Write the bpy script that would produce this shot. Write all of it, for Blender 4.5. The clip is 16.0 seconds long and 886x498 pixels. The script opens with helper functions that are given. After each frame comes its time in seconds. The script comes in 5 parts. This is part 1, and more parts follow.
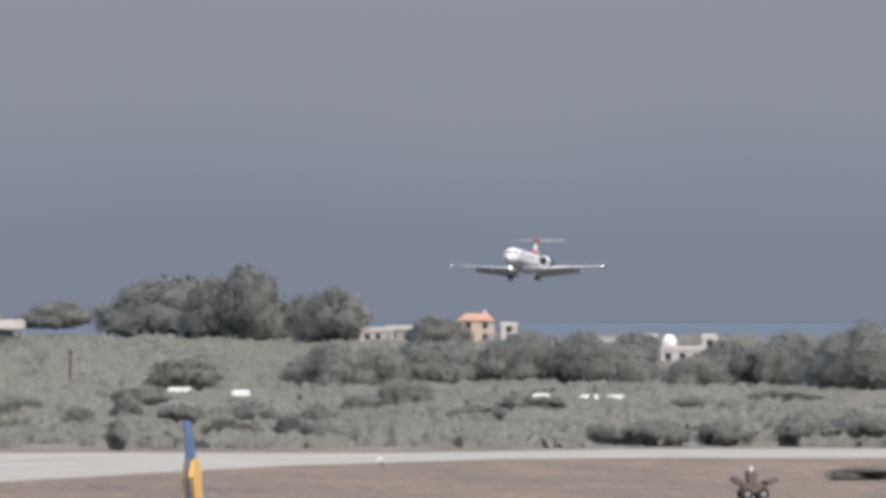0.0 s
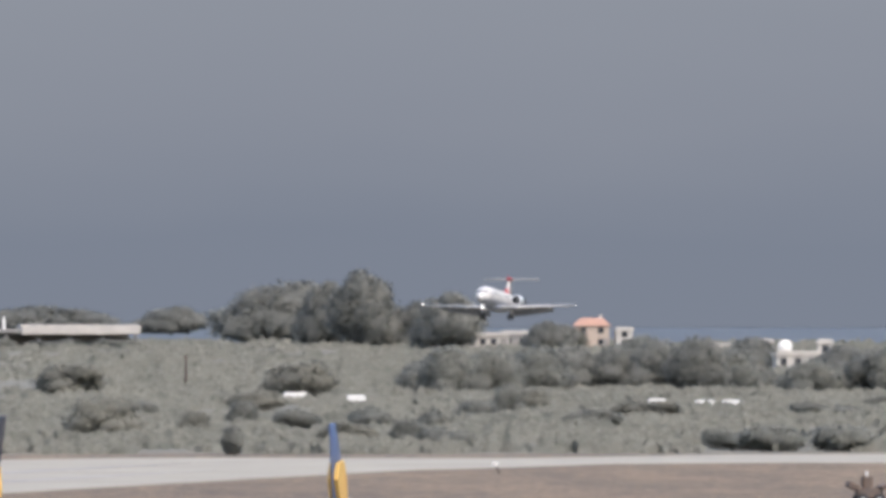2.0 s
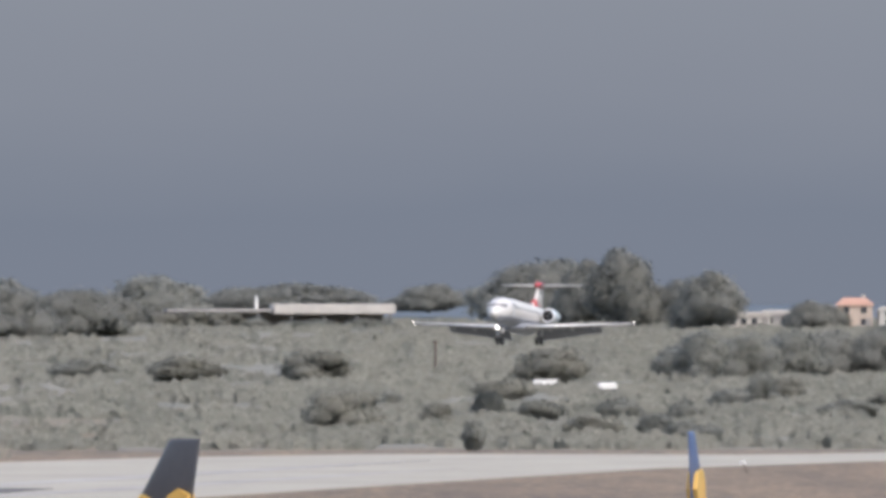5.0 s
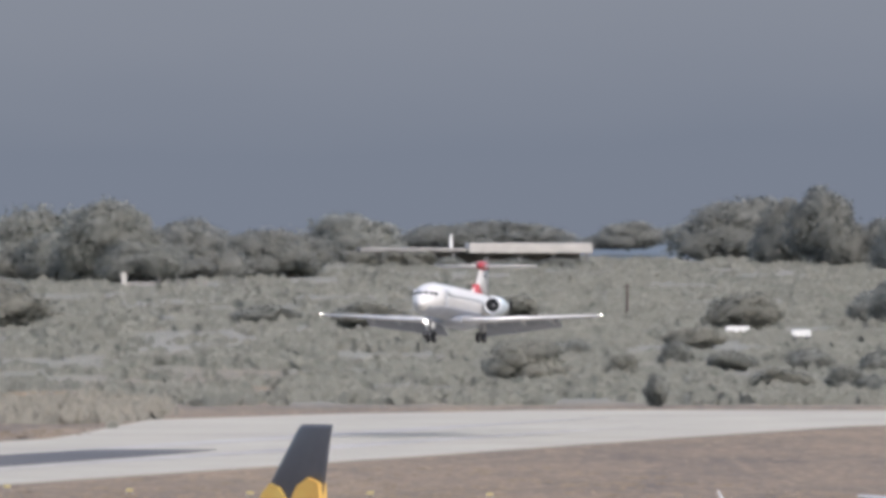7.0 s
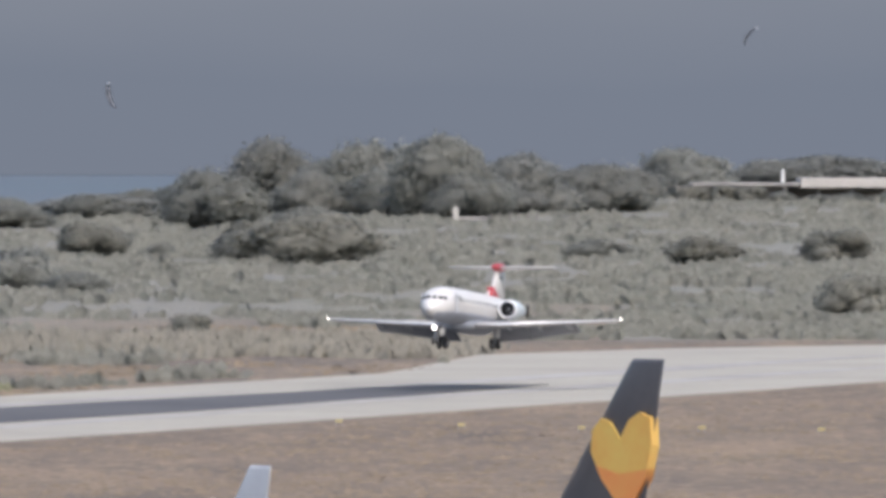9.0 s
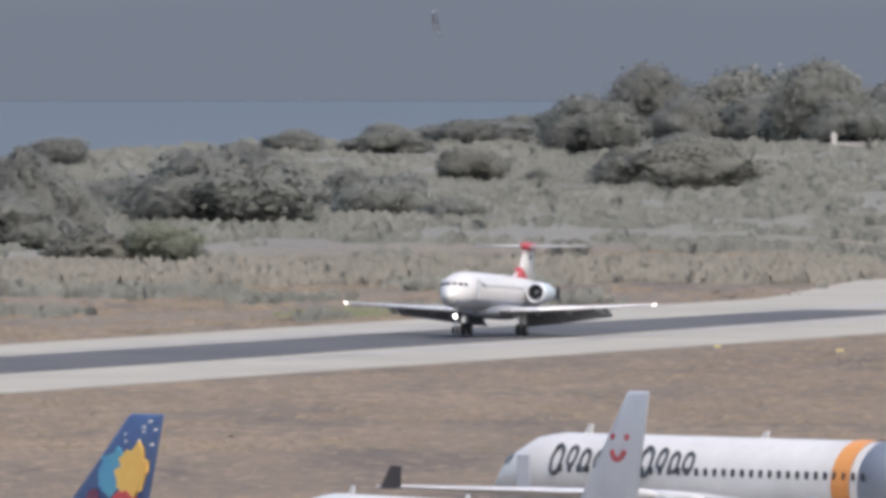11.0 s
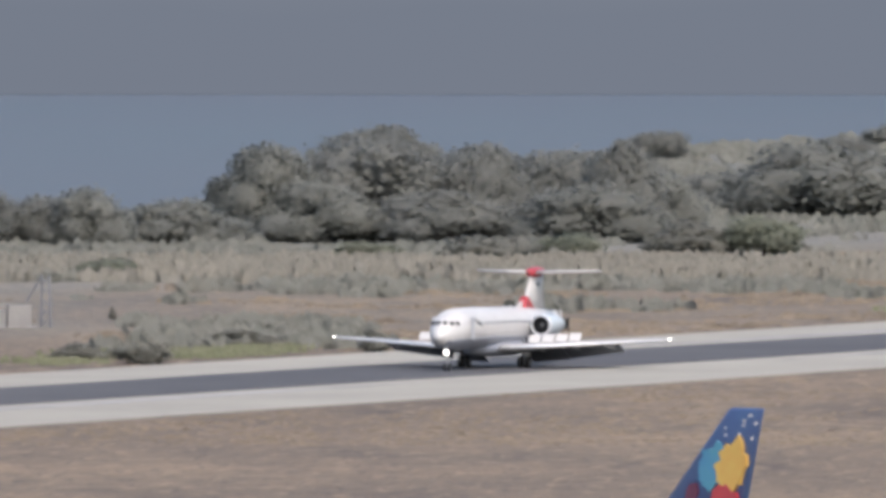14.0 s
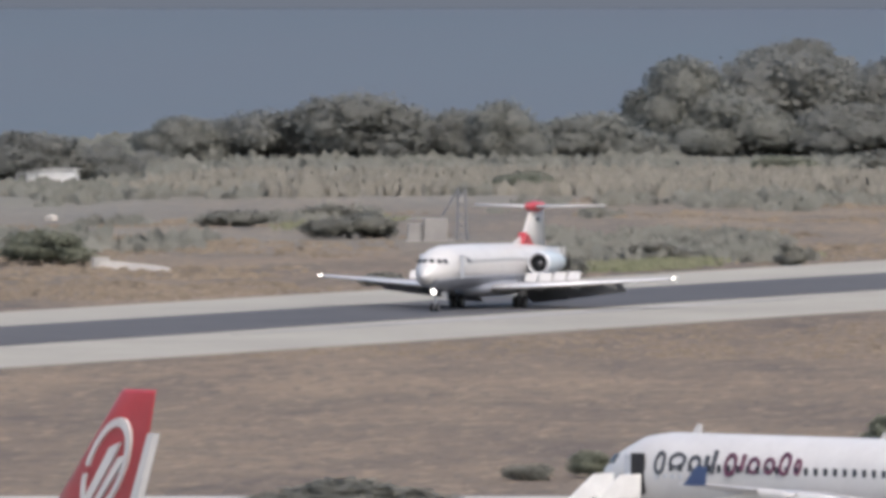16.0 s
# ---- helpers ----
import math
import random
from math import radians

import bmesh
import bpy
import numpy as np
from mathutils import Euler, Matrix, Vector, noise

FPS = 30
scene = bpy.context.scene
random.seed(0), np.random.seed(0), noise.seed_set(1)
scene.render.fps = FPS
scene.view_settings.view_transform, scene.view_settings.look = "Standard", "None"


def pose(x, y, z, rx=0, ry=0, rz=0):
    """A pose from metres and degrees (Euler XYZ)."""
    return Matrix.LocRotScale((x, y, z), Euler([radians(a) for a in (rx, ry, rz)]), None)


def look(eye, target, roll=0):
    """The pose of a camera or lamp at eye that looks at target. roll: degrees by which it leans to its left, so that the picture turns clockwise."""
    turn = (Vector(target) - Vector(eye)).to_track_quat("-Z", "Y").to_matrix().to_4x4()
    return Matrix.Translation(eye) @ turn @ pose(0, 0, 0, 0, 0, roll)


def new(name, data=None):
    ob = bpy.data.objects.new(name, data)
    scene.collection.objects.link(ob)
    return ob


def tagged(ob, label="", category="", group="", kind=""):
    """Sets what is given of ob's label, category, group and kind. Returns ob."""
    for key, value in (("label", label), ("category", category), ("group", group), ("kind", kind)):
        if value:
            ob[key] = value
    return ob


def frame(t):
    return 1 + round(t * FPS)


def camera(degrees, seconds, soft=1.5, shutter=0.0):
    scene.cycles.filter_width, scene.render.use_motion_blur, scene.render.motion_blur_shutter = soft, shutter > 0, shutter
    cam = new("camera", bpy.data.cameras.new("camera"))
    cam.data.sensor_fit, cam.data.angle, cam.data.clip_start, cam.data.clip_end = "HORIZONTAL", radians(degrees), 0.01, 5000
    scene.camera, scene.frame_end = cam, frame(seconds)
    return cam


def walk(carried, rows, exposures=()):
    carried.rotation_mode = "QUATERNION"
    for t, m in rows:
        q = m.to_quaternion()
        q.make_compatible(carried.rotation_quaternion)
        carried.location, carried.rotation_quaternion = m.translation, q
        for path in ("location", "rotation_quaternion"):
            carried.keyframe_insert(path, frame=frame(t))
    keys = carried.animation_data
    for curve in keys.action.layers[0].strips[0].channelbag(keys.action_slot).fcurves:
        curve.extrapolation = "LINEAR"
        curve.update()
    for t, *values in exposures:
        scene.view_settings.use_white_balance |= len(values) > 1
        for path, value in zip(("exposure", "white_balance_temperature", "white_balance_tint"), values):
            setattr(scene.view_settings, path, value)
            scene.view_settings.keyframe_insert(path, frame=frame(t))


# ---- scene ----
def aim(eye, bearing, dip):
    """The camera at eye, turned to a bearing (thousandths of a radian, clockwise from +y), tilted down by dip (thousandths)."""
    return pose(*eye, 90 - math.degrees(dip / 1000), 0, -math.degrees(bearing / 1000))


cam = camera(2.9941, 16.0, soft=4.2)
walk(cam, [
    (0.0, aim((-11.50, -114.86, 28.00), 55.464, 2.732)),
    (0.5, aim((-11.50, -114.86, 28.00), 54.751, 2.079)),
    (1.0, aim((-11.50, -114.86, 28.00), 52.843, 1.264)),
    (1.5, aim((-11.50, -114.86, 28.00), 50.914, 1.192)),
    (2.0, aim((-11.50, -114.86, 28.00), 48.647, 2.435)),
    (2.5, aim((-11.50, -114.86, 28.00), 46.166, 3.054)),
    (3.0, aim((-11.50, -114.86, 28.00), 43.819, 3.905)),
    (3.5, aim((-10.52, -105.09, 28.43), 42.638, 4.908)),
    (4.0, aim((-9.02, -90.16, 29.08), 39.058, 4.357)),
    (4.2, aim((-8.28, -82.70, 29.40), 37.699, 4.274)),
    (6.3, aim((-1.32, -13.21, 32.42), 23.566, 7.046)),
    (6.5, aim((-0.68, -6.89, 32.70), 22.268, 7.710)),
    (7.0, aim((0.00, 0.00, 33.00), 19.575, 9.013)),
    (7.5, aim((0.00, 0.00, 33.00), 16.205, 10.417)),
    (8.0, aim((0.00, 0.00, 33.00), 12.275, 11.463)),
    (8.5, aim((0.00, 0.00, 33.00), 6.687, 11.413)),
    (9.0, aim((0.00, 0.00, 33.00), -0.000, 12.867)),
    (9.5, aim((0.00, 0.00, 33.00), -5.410, 14.475)),
    (9.7, aim((0.00, 0.00, 33.00), -8.370, 14.960)),
    (11.8, aim((0.00, 0.00, 33.00), -30.320, 18.687)),
    (12.0, aim((0.00, 0.00, 33.00), -32.720, 19.097)),
    (12.5, aim((0.00, 0.00, 33.00), -37.977, 19.553)),
    (13.0, aim((0.00, 0.00, 33.00), -45.377, 19.300)),
    (13.5, aim((0.00, 0.00, 33.00), -51.247, 17.667)),
    (14.0, aim((0.00, 0.00, 33.00), -57.730, 17.617)),
    (14.5, aim((0.00, 0.00, 33.00), -64.467, 19.350)),
    (15.0, aim((0.00, 0.00, 33.00), -71.817, 20.727)),
    (15.5, aim((0.00, 0.00, 33.00), -77.380, 21.443)),
    (16.0, aim((0.00, 0.00, 33.00), -82.280, 22.717)),
], exposures=[(0.0, 0.48, 6270, 13), (4.0, 0.44, 6230, 13), (7.0, 0.40, 6190, 13), (10.0, 0.36, 6200, 13), (13.0, 0.32, 6250, 13), (14.5, 0.27, 6250, 13), (16.0, 0.16, 6300, 13)])

# ---- world, sun ----
SUN_ELEVATION, SUN_AZIMUTH = 56, 148      # azimuth clockwise from +y
world = bpy.data.worlds.new("hazy_sky")
scene.world = world
world.use_nodes = True
wn = world.node_tree
sky = wn.nodes.new("ShaderNodeTexSky")
sky.sky_type, sky.sun_disc = "NISHITA", False
sky.sun_elevation, sky.sun_rotation = radians(SUN_ELEVATION), radians(SUN_AZIMUTH)
sky.dust_density, sky.air_density, sky.ozone_density = 5.0, 1.2, 1.0
wn.links.new(sky.outputs["Color"], wn.nodes["Background"].inputs["Color"])
wn.nodes["Background"].inputs["Strength"].default_value = 0.18
sun = new("sun", bpy.data.lights.new("sun", "SUN"))
sun.data.energy, sun.data.angle, sun.data.color = 1.2, radians(16), (1.0, 0.95, 0.89)
az = radians(SUN_AZIMUTH)
el = radians(SUN_ELEVATION)
sun.matrix_world = look((0, 0, 300), (-math.sin(az) * math.cos(el), -math.cos(az) * math.cos(el), 300 - math.sin(el)))


# ---- materials ----
def material(name, colour, rough=0.6, metal=0.0, second=None, scale=1.0, amount=0.5, stretch=(1, 1, 1), bump=0.0, island=0.0, rand=0.0, fine=6.0, translucent=0.0, coat=0.0):
    """A surface of two colours mixed by noise at two scales, in metres; island and rand vary brightness piece by piece."""
    m = bpy.data.materials.new(name)
    m.use_nodes = True
    n, l = m.node_tree.nodes, m.node_tree.links
    b = n["Principled BSDF"]
    b.inputs["Roughness"].default_value, b.inputs["Metallic"].default_value = rough, metal
    b.inputs["Coat Weight"].default_value = coat
    second = second or tuple(c * 0.75 for c in colour)
    co = n.new("ShaderNodeTexCoord")
    mp = n.new("ShaderNodeMapping")
    mp.inputs["Scale"].default_value = stretch
    l.new(co.outputs["Object"], mp.inputs["Vector"])
    n1, n2 = n.new("ShaderNodeTexNoise"), n.new("ShaderNodeTexNoise")
    n1.inputs["Scale"].default_value, n2.inputs["Scale"].default_value = scale, scale * fine
    n1.inputs["Detail"].default_value, n2.inputs["Detail"].default_value = 5, 3
    for q in (n1, n2):
        l.new(mp.outputs["Vector"], q.inputs["Vector"])
    add = n.new("ShaderNodeMath")
    add.operation = "MULTIPLY_ADD"
    add.inputs[1].default_value = 0.45
    l.new(n2.outputs["Fac"], add.inputs[0])
    l.new(n1.outputs["Fac"], add.inputs[2])
    ramp = n.new("ShaderNodeMapRange")
    ramp.inputs["From Min"].default_value, ramp.inputs["From Max"].default_value = 0.52, 0.93
    ramp.inputs["To Max"].default_value = amount * 2 if amount < 0.5 else 1.0
    l.new(add.outputs[0], ramp.inputs["Value"])
    mix = n.new("ShaderNodeMix")
    mix.data_type = "RGBA"
    mix.inputs["A"].default_value, mix.inputs["B"].default_value = (*colour, 1), (*second, 1)
    l.new(ramp.outputs["Result"], mix.inputs["Factor"])
    out = mix.outputs["Result"]
    if island or rand:
        hs = n.new("ShaderNodeHueSaturation")
        src = n.new("ShaderNodeNewGeometry").outputs["Random Per Island"] if island else n.new("ShaderNodeObjectInfo").outputs["Random"]
        vr = n.new("ShaderNodeMapRange")
        k = island or rand
        vr.inputs["To Min"].default_value, vr.inputs["To Max"].default_value = 1 - k, 1 + k
        l.new(src, vr.inputs["Value"])
        l.new(vr.outputs["Result"], hs.inputs["Value"])
        l.new(out, hs.inputs["Color"])
        out = hs.outputs["Color"]
    l.new(out, b.inputs["Base Color"])
    if bump:
        bp = n.new("ShaderNodeBump")
        bp.inputs["Strength"].default_value, bp.inputs["Distance"].default_value = 0.5, bump
        l.new(add.outputs[0], bp.inputs["Height"])
        l.new(bp.outputs["Normal"], b.inputs["Normal"])
    if translucent:
        tr, ms = n.new("ShaderNodeBsdfTranslucent"), n.new("ShaderNodeMixShader")
        ms.inputs["Fac"].default_value = translucent
        l.new(out, tr.inputs["Color"])
        l.new(b.outputs["BSDF"], ms.inputs[1])
        l.new(tr.outputs["BSDF"], ms.inputs[2])
        l.new(ms.outputs["Shader"], n["Material Output"].inputs["Surface"])
    return m


def glow(name, colour, strength):
    m = bpy.data.materials.new(name)
    m.use_nodes = True
    b = m.node_tree.nodes["Principled BSDF"]
    b.inputs["Base Color"].default_value = (*colour, 1)
    b.inputs["Emission Color"].default_value, b.inputs["Emission Strength"].default_value = (*colour, 1), strength
    return m


WHITE = material("white_aircraft_paint", (0.60, 0.590, 0.568), 0.36, second=(0.53, 0.52, 0.50), scale=0.5, coat=0.3)
# Belly grey is set darker than the paint to hold the underside's shade.
BELLY = material("grey_belly_paint", (0.31, 0.33, 0.37), 0.4, second=(0.26, 0.27, 0.30), scale=0.6)
WINGGREY = material("grey_wing_paint", (0.54, 0.54, 0.54), 0.4, second=(0.46, 0.46, 0.47), scale=0.5, stretch=(1, 0.4, 1))
# Flap grey carries the shade under the wing in its colour.
FLAPGREY = material("shaded_flap_paint", (0.25, 0.26, 0.29), 0.5, second=(0.19, 0.20, 0.22), scale=0.8)
# Sunlight on the leading edges is put into this near-white metal colour.
SUNLIT_METAL = material("sunlit_aluminium", (0.82, 0.82, 0.82), 0.3, 0.35, second=(0.72, 0.72, 0.73), scale=2.0)
RED = material("red_paint", (0.44, 0.05, 0.06), 0.4, second=(0.38, 0.045, 0.055), scale=0.8, coat=0.3)
DARKGLASS = material("dark_cockpit_glass", (0.03, 0.035, 0.045), 0.12, scale=2.0)
BLACK = material("black_fan", (0.02, 0.02, 0.022), 0.6, scale=2.0)
NACELLE = material("pale_blue_nacelle_paint", (0.52, 0.58, 0.61), 0.35, second=(0.47, 0.53, 0.56), scale=0.6, coat=0.3)
# Dark kite cloth, lightened to grey as distant haze would.
KITECLOTH = material("hazed_kite_cloth", (0.17, 0.18, 0.20), 0.8, second=(0.14, 0.15, 0.17), scale=0.6, translucent=0.3)
GRASS = material("fresh_green_grass", (0.185, 0.205, 0.115), 0.85, second=(0.225, 0.225, 0.145), scale=0.1, island=0.1, translucent=0.3)
RUBBER = material("tyre_rubber", (0.028, 0.028, 0.03), 0.85, scale=3.0)
STEEL = material("gear_steel", (0.32, 0.33, 0.35), 0.4, 0.6, scale=3.0)
CHARCOAL = material("charcoal_tail_paint", (0.058, 0.060, 0.070), 0.45, second=(0.072, 0.074, 0.084), scale=0.6, coat=0.2)
# Yellow, orange and blue are desaturated here to look seen through haze.
YELLOW = material("golden_yellow_paint", (0.55, 0.38, 0.095), 0.45, second=(0.55, 0.31, 0.07), scale=0.5)
ORANGE = material("orange_paint", (0.58, 0.21, 0.06), 0.45, second=(0.57, 0.26, 0.07), scale=0.5)
BLUE = material("deep_blue_paint", (0.05, 0.085, 0.20), 0.45, second=(0.06, 0.115, 0.24), scale=0.5)
SKYBLUE = material("light_blue_paint", (0.06, 0.20, 0.36), 0.4, second=(0.08, 0.26, 0.33), scale=0.8)
TAILGREY = material("pale_grey_tail_paint", (0.50, 0.52, 0.54), 0.4, second=(0.45, 0.47, 0.50), scale=0.5)
LETTER = material("dark_lettering_paint", (0.06, 0.065, 0.075), 0.45, scale=1.0)
PLUM = material("plum_lettering_paint", (0.13, 0.035, 0.07), 0.45, scale=1.0)
LAMP = glow("white_lamp_glow", (1.0, 0.95, 0.85), 6.0)
CONCRETE = material("pale_runway_shoulder", (0.330, 0.315, 0.265), 0.85, second=(0.265, 0.252, 0.214), scale=0.05, stretch=(1, 1, 1), bump=0.02, fine=14)
ASPHALT = material("dark_runway_asphalt", (0.056, 0.055, 0.058), 0.8, second=(0.080, 0.078, 0.078), scale=0.05, bump=0.02, fine=10)
SKID = material("grey_rubber_smear", (0.22, 0.215, 0.205), 0.85, second=(0.34, 0.33, 0.31), scale=0.06, fine=8)
APRON = material("apron_concrete", (0.40, 0.39, 0.36), 0.85, second=(0.32, 0.31, 0.29), scale=0.08, bump=0.02)
# Leaf colours are paled and greyed to stand in for haze.
LEAF = material("hazed_tree_leaves", (0.303, 0.311, 0.280), 0.7, second=(0.256, 0.264, 0.238), scale=0.35, rand=0.12, translucent=0.58)
LEAF_DARK = material("hazed_pine_leaves", (0.280, 0.286, 0.261), 0.7, second=(0.238, 0.245, 0.226), scale=0.35, rand=0.10, translucent=0.58)
LEAF_PALE = material("hazed_bush_leaves", (0.311, 0.309, 0.264), 0.75, second=(0.261, 0.260, 0.226), scale=0.5, rand=0.10, translucent=0.58)
LEAF_GREEN = material("hazed_green_shrub_leaves", (0.283, 0.299, 0.226), 0.75, second=(0.244, 0.258, 0.200), scale=0.5, rand=0.10, translucent=0.58)
BARK = material("grey_bark", (0.12, 0.10, 0.085), 0.9, scale=1.5)
# Scrub is lighter and greyer than real weeds: haze put into its colour.
SCRUB = material("hazed_dry_green_scrub", (0.228, 0.238, 0.208), 0.8, second=(0.300, 0.298, 0.258), scale=0.05, island=0.10, translucent=0.5)
REED = material("pale_dry_reeds", (0.245, 0.232, 0.192), 0.8, second=(0.200, 0.192, 0.162), scale=0.05, island=0.08, translucent=0.2)
STRAW = material("dry_straw_grass", (0.235, 0.192, 0.140), 0.85, second=(0.20, 0.164, 0.122), scale=0.03, island=0.15, translucent=0.15)
PLASTER = material("pale_plaster", (0.52, 0.50, 0.46), 0.85, second=(0.42, 0.40, 0.37), scale=0.3)
TANWALL = material("tan_plaster", (0.52, 0.43, 0.35), 0.85, second=(0.45, 0.37, 0.31), scale=0.3)
SHADEWALL = material("dull_grey_wall", (0.33, 0.32, 0.30), 0.9, second=(0.26, 0.25, 0.24), scale=0.4)
ROOFTILE = material("terracotta_roof", (0.42, 0.25, 0.18), 0.85, second=(0.36, 0.22, 0.17), scale=0.5)
WINDOWDARK = material("dark_window_glass", (0.05, 0.055, 0.065), 0.15, scale=1.0)
MACHINE = material("dark_machine_paint", (0.10, 0.085, 0.08), 0.6, second=(0.15, 0.10, 0.07), scale=1.0)
SIGNYELLOW = material("yellow_marker_paint", (0.52, 0.45, 0.22), 0.5, scale=2.0)
ROCK = material("pale_limestone", (0.42, 0.40, 0.36), 0.9, second=(0.34, 0.32, 0.29), scale=0.6, bump=0.1)
WINDOWGREY = material("cabin_window_glass", (0.20, 0.22, 0.25), 0.15, scale=2.0)
WHITEPAINT = material("white_painted_metal", (0.78, 0.78, 0.76), 0.5, second=(0.66, 0.66, 0.64), scale=0.8)


# ---- building helpers ----
def part(name, bm, mat, parent=None, label="", at=None, smooth=False):
    me = bpy.data.meshes.new(name)
    bmesh.ops.recalc_face_normals(bm, faces=bm.faces)
    bm.to_mesh(me)
    bm.free()
    me.materials.append(mat)
    if smooth:
        me.shade_smooth()
    ob = new(name, me)
    ob.parent = parent
    if at is not None:
        ob.matrix_basis = at
    return tagged(ob, label)


def thing(name, m, label, category, group="", kind=""):
    ob = new(name)
    ob.empty_display_size = 0.5
    ob.matrix_basis = m
    return tagged(ob, label, category, group, kind)


def loft(rings, bm=None, caps=True):
    """One skin through rings of equally many points."""
    bm = bm or bmesh.new()
    vs = [[bm.verts.new(p) for p in r] for r in rings]
    k = len(rings[0])
    for a, b in zip(vs, vs[1:]):
        for i in range(k):
            bm.faces.new((a[i], a[(i + 1) % k], b[(i + 1) % k], b[i]))
    if caps:
        bm.faces.new(vs[0])
        bm.faces.new(vs[-1])
    return bm


def oval(x, ry, rz, zc, n=24, yc=0.0):
    return [(x, yc + ry * math.cos(2 * math.pi * i / n), zc + rz * math.sin(2 * math.pi * i / n)) for i in range(n)]


def foil(x_le, chord, thick, y, z, upright=False, pts=7):
    """A wing section: leading edge at x_le, chord towards -x."""
    up, low = [], []
    for i in range(pts):
        s = (1 - math.cos(math.pi * i / (pts - 1))) / 2
        t = 5 * thick * chord * (0.2969 * math.sqrt(s) - 0.126 * s - 0.3516 * s * s + 0.2843 * s ** 3 - 0.1015 * s ** 4) + 0.004
        up.append((s, t))
        low.append((s, -t))
    loop = up + low[-2:0:-1]
    if upright:
        return [(x_le - s * chord, y + t, z) for s, t in loop]
    return [(x_le - s * chord, y, z + t) for s, t in loop]


def slab(sx, sy, sz, m=None, bevel=0.0, bm=None):
    bm = bm or bmesh.new()
    r = bmesh.ops.create_cube(bm, size=1, matrix=(m or Matrix()) @ Matrix.Diagonal((sx, sy, sz, 1)))
    if bevel:
        es = list({e for v in r["verts"] for e in v.link_edges})
        bmesh.ops.bevel(bm, geom=es, offset=bevel, segments=2, affect="EDGES")
    return bm


def rod(p, q, r, r2=None, n=10, bm=None):
    bm = bm or bmesh.new()
    p, q = Vector(p), Vector(q)
    m = Matrix.Translation((p + q) / 2) @ (q - p).to_track_quat("Z", "Y").to_matrix().to_4x4()
    bmesh.ops.create_cone(bm, cap_ends=True, segments=n, radius1=r, radius2=r if r2 is None else r2, depth=(q - p).length, matrix=m)
    return bm


def plate(outline, y, depth):
    """A flat shape in the x-z plane, from y - depth to y + depth."""
    return loft([[(x, y - depth, z) for x, z in outline], [(x, y + depth, z) for x, z in outline]])


def wheel(parent, x, y, z, r, w):
    tyre = part("wheel", loft([oval_y(y - w / 2, r * 0.86, x, z), oval_y(y - w * 0.3, r, x, z), oval_y(y + w * 0.3, r, x, z), oval_y(y + w / 2, r * 0.86, x, z)]), RUBBER, parent)
    part("rim", loft([oval_y(y - w * 0.53, r * 0.5, x, z), oval_y(y + w * 0.53, r * 0.5, x, z)]), STEEL, tyre)


def oval_y(y, r, xc, zc, n=18):
    return [(xc + r * math.cos(2 * math.pi * i / n), y, zc + r * math.sin(2 * math.pi * i / n)) for i in range(n)]


# ---- ground, sea, runway ----
SHORE = [(-400, 2050), (-110, 2050), (-76, 2110), (-64, 2420), (-52, 2700), (-42, 2920), (-25, 3120), (0, 3420), (30, 3470), (48, 3450), (60, 3420), (400, 3400)]


def shore(b):
    return float(np.interp(b, [s[0] for s in SHORE], [s[1] for s in SHORE]))


def runway_side(x, y):
    """Metres from the runway's centreline: negative on the sea side."""
    return (x - 0.3275 * y + 510) * math.cos(math.atan(0.3275))


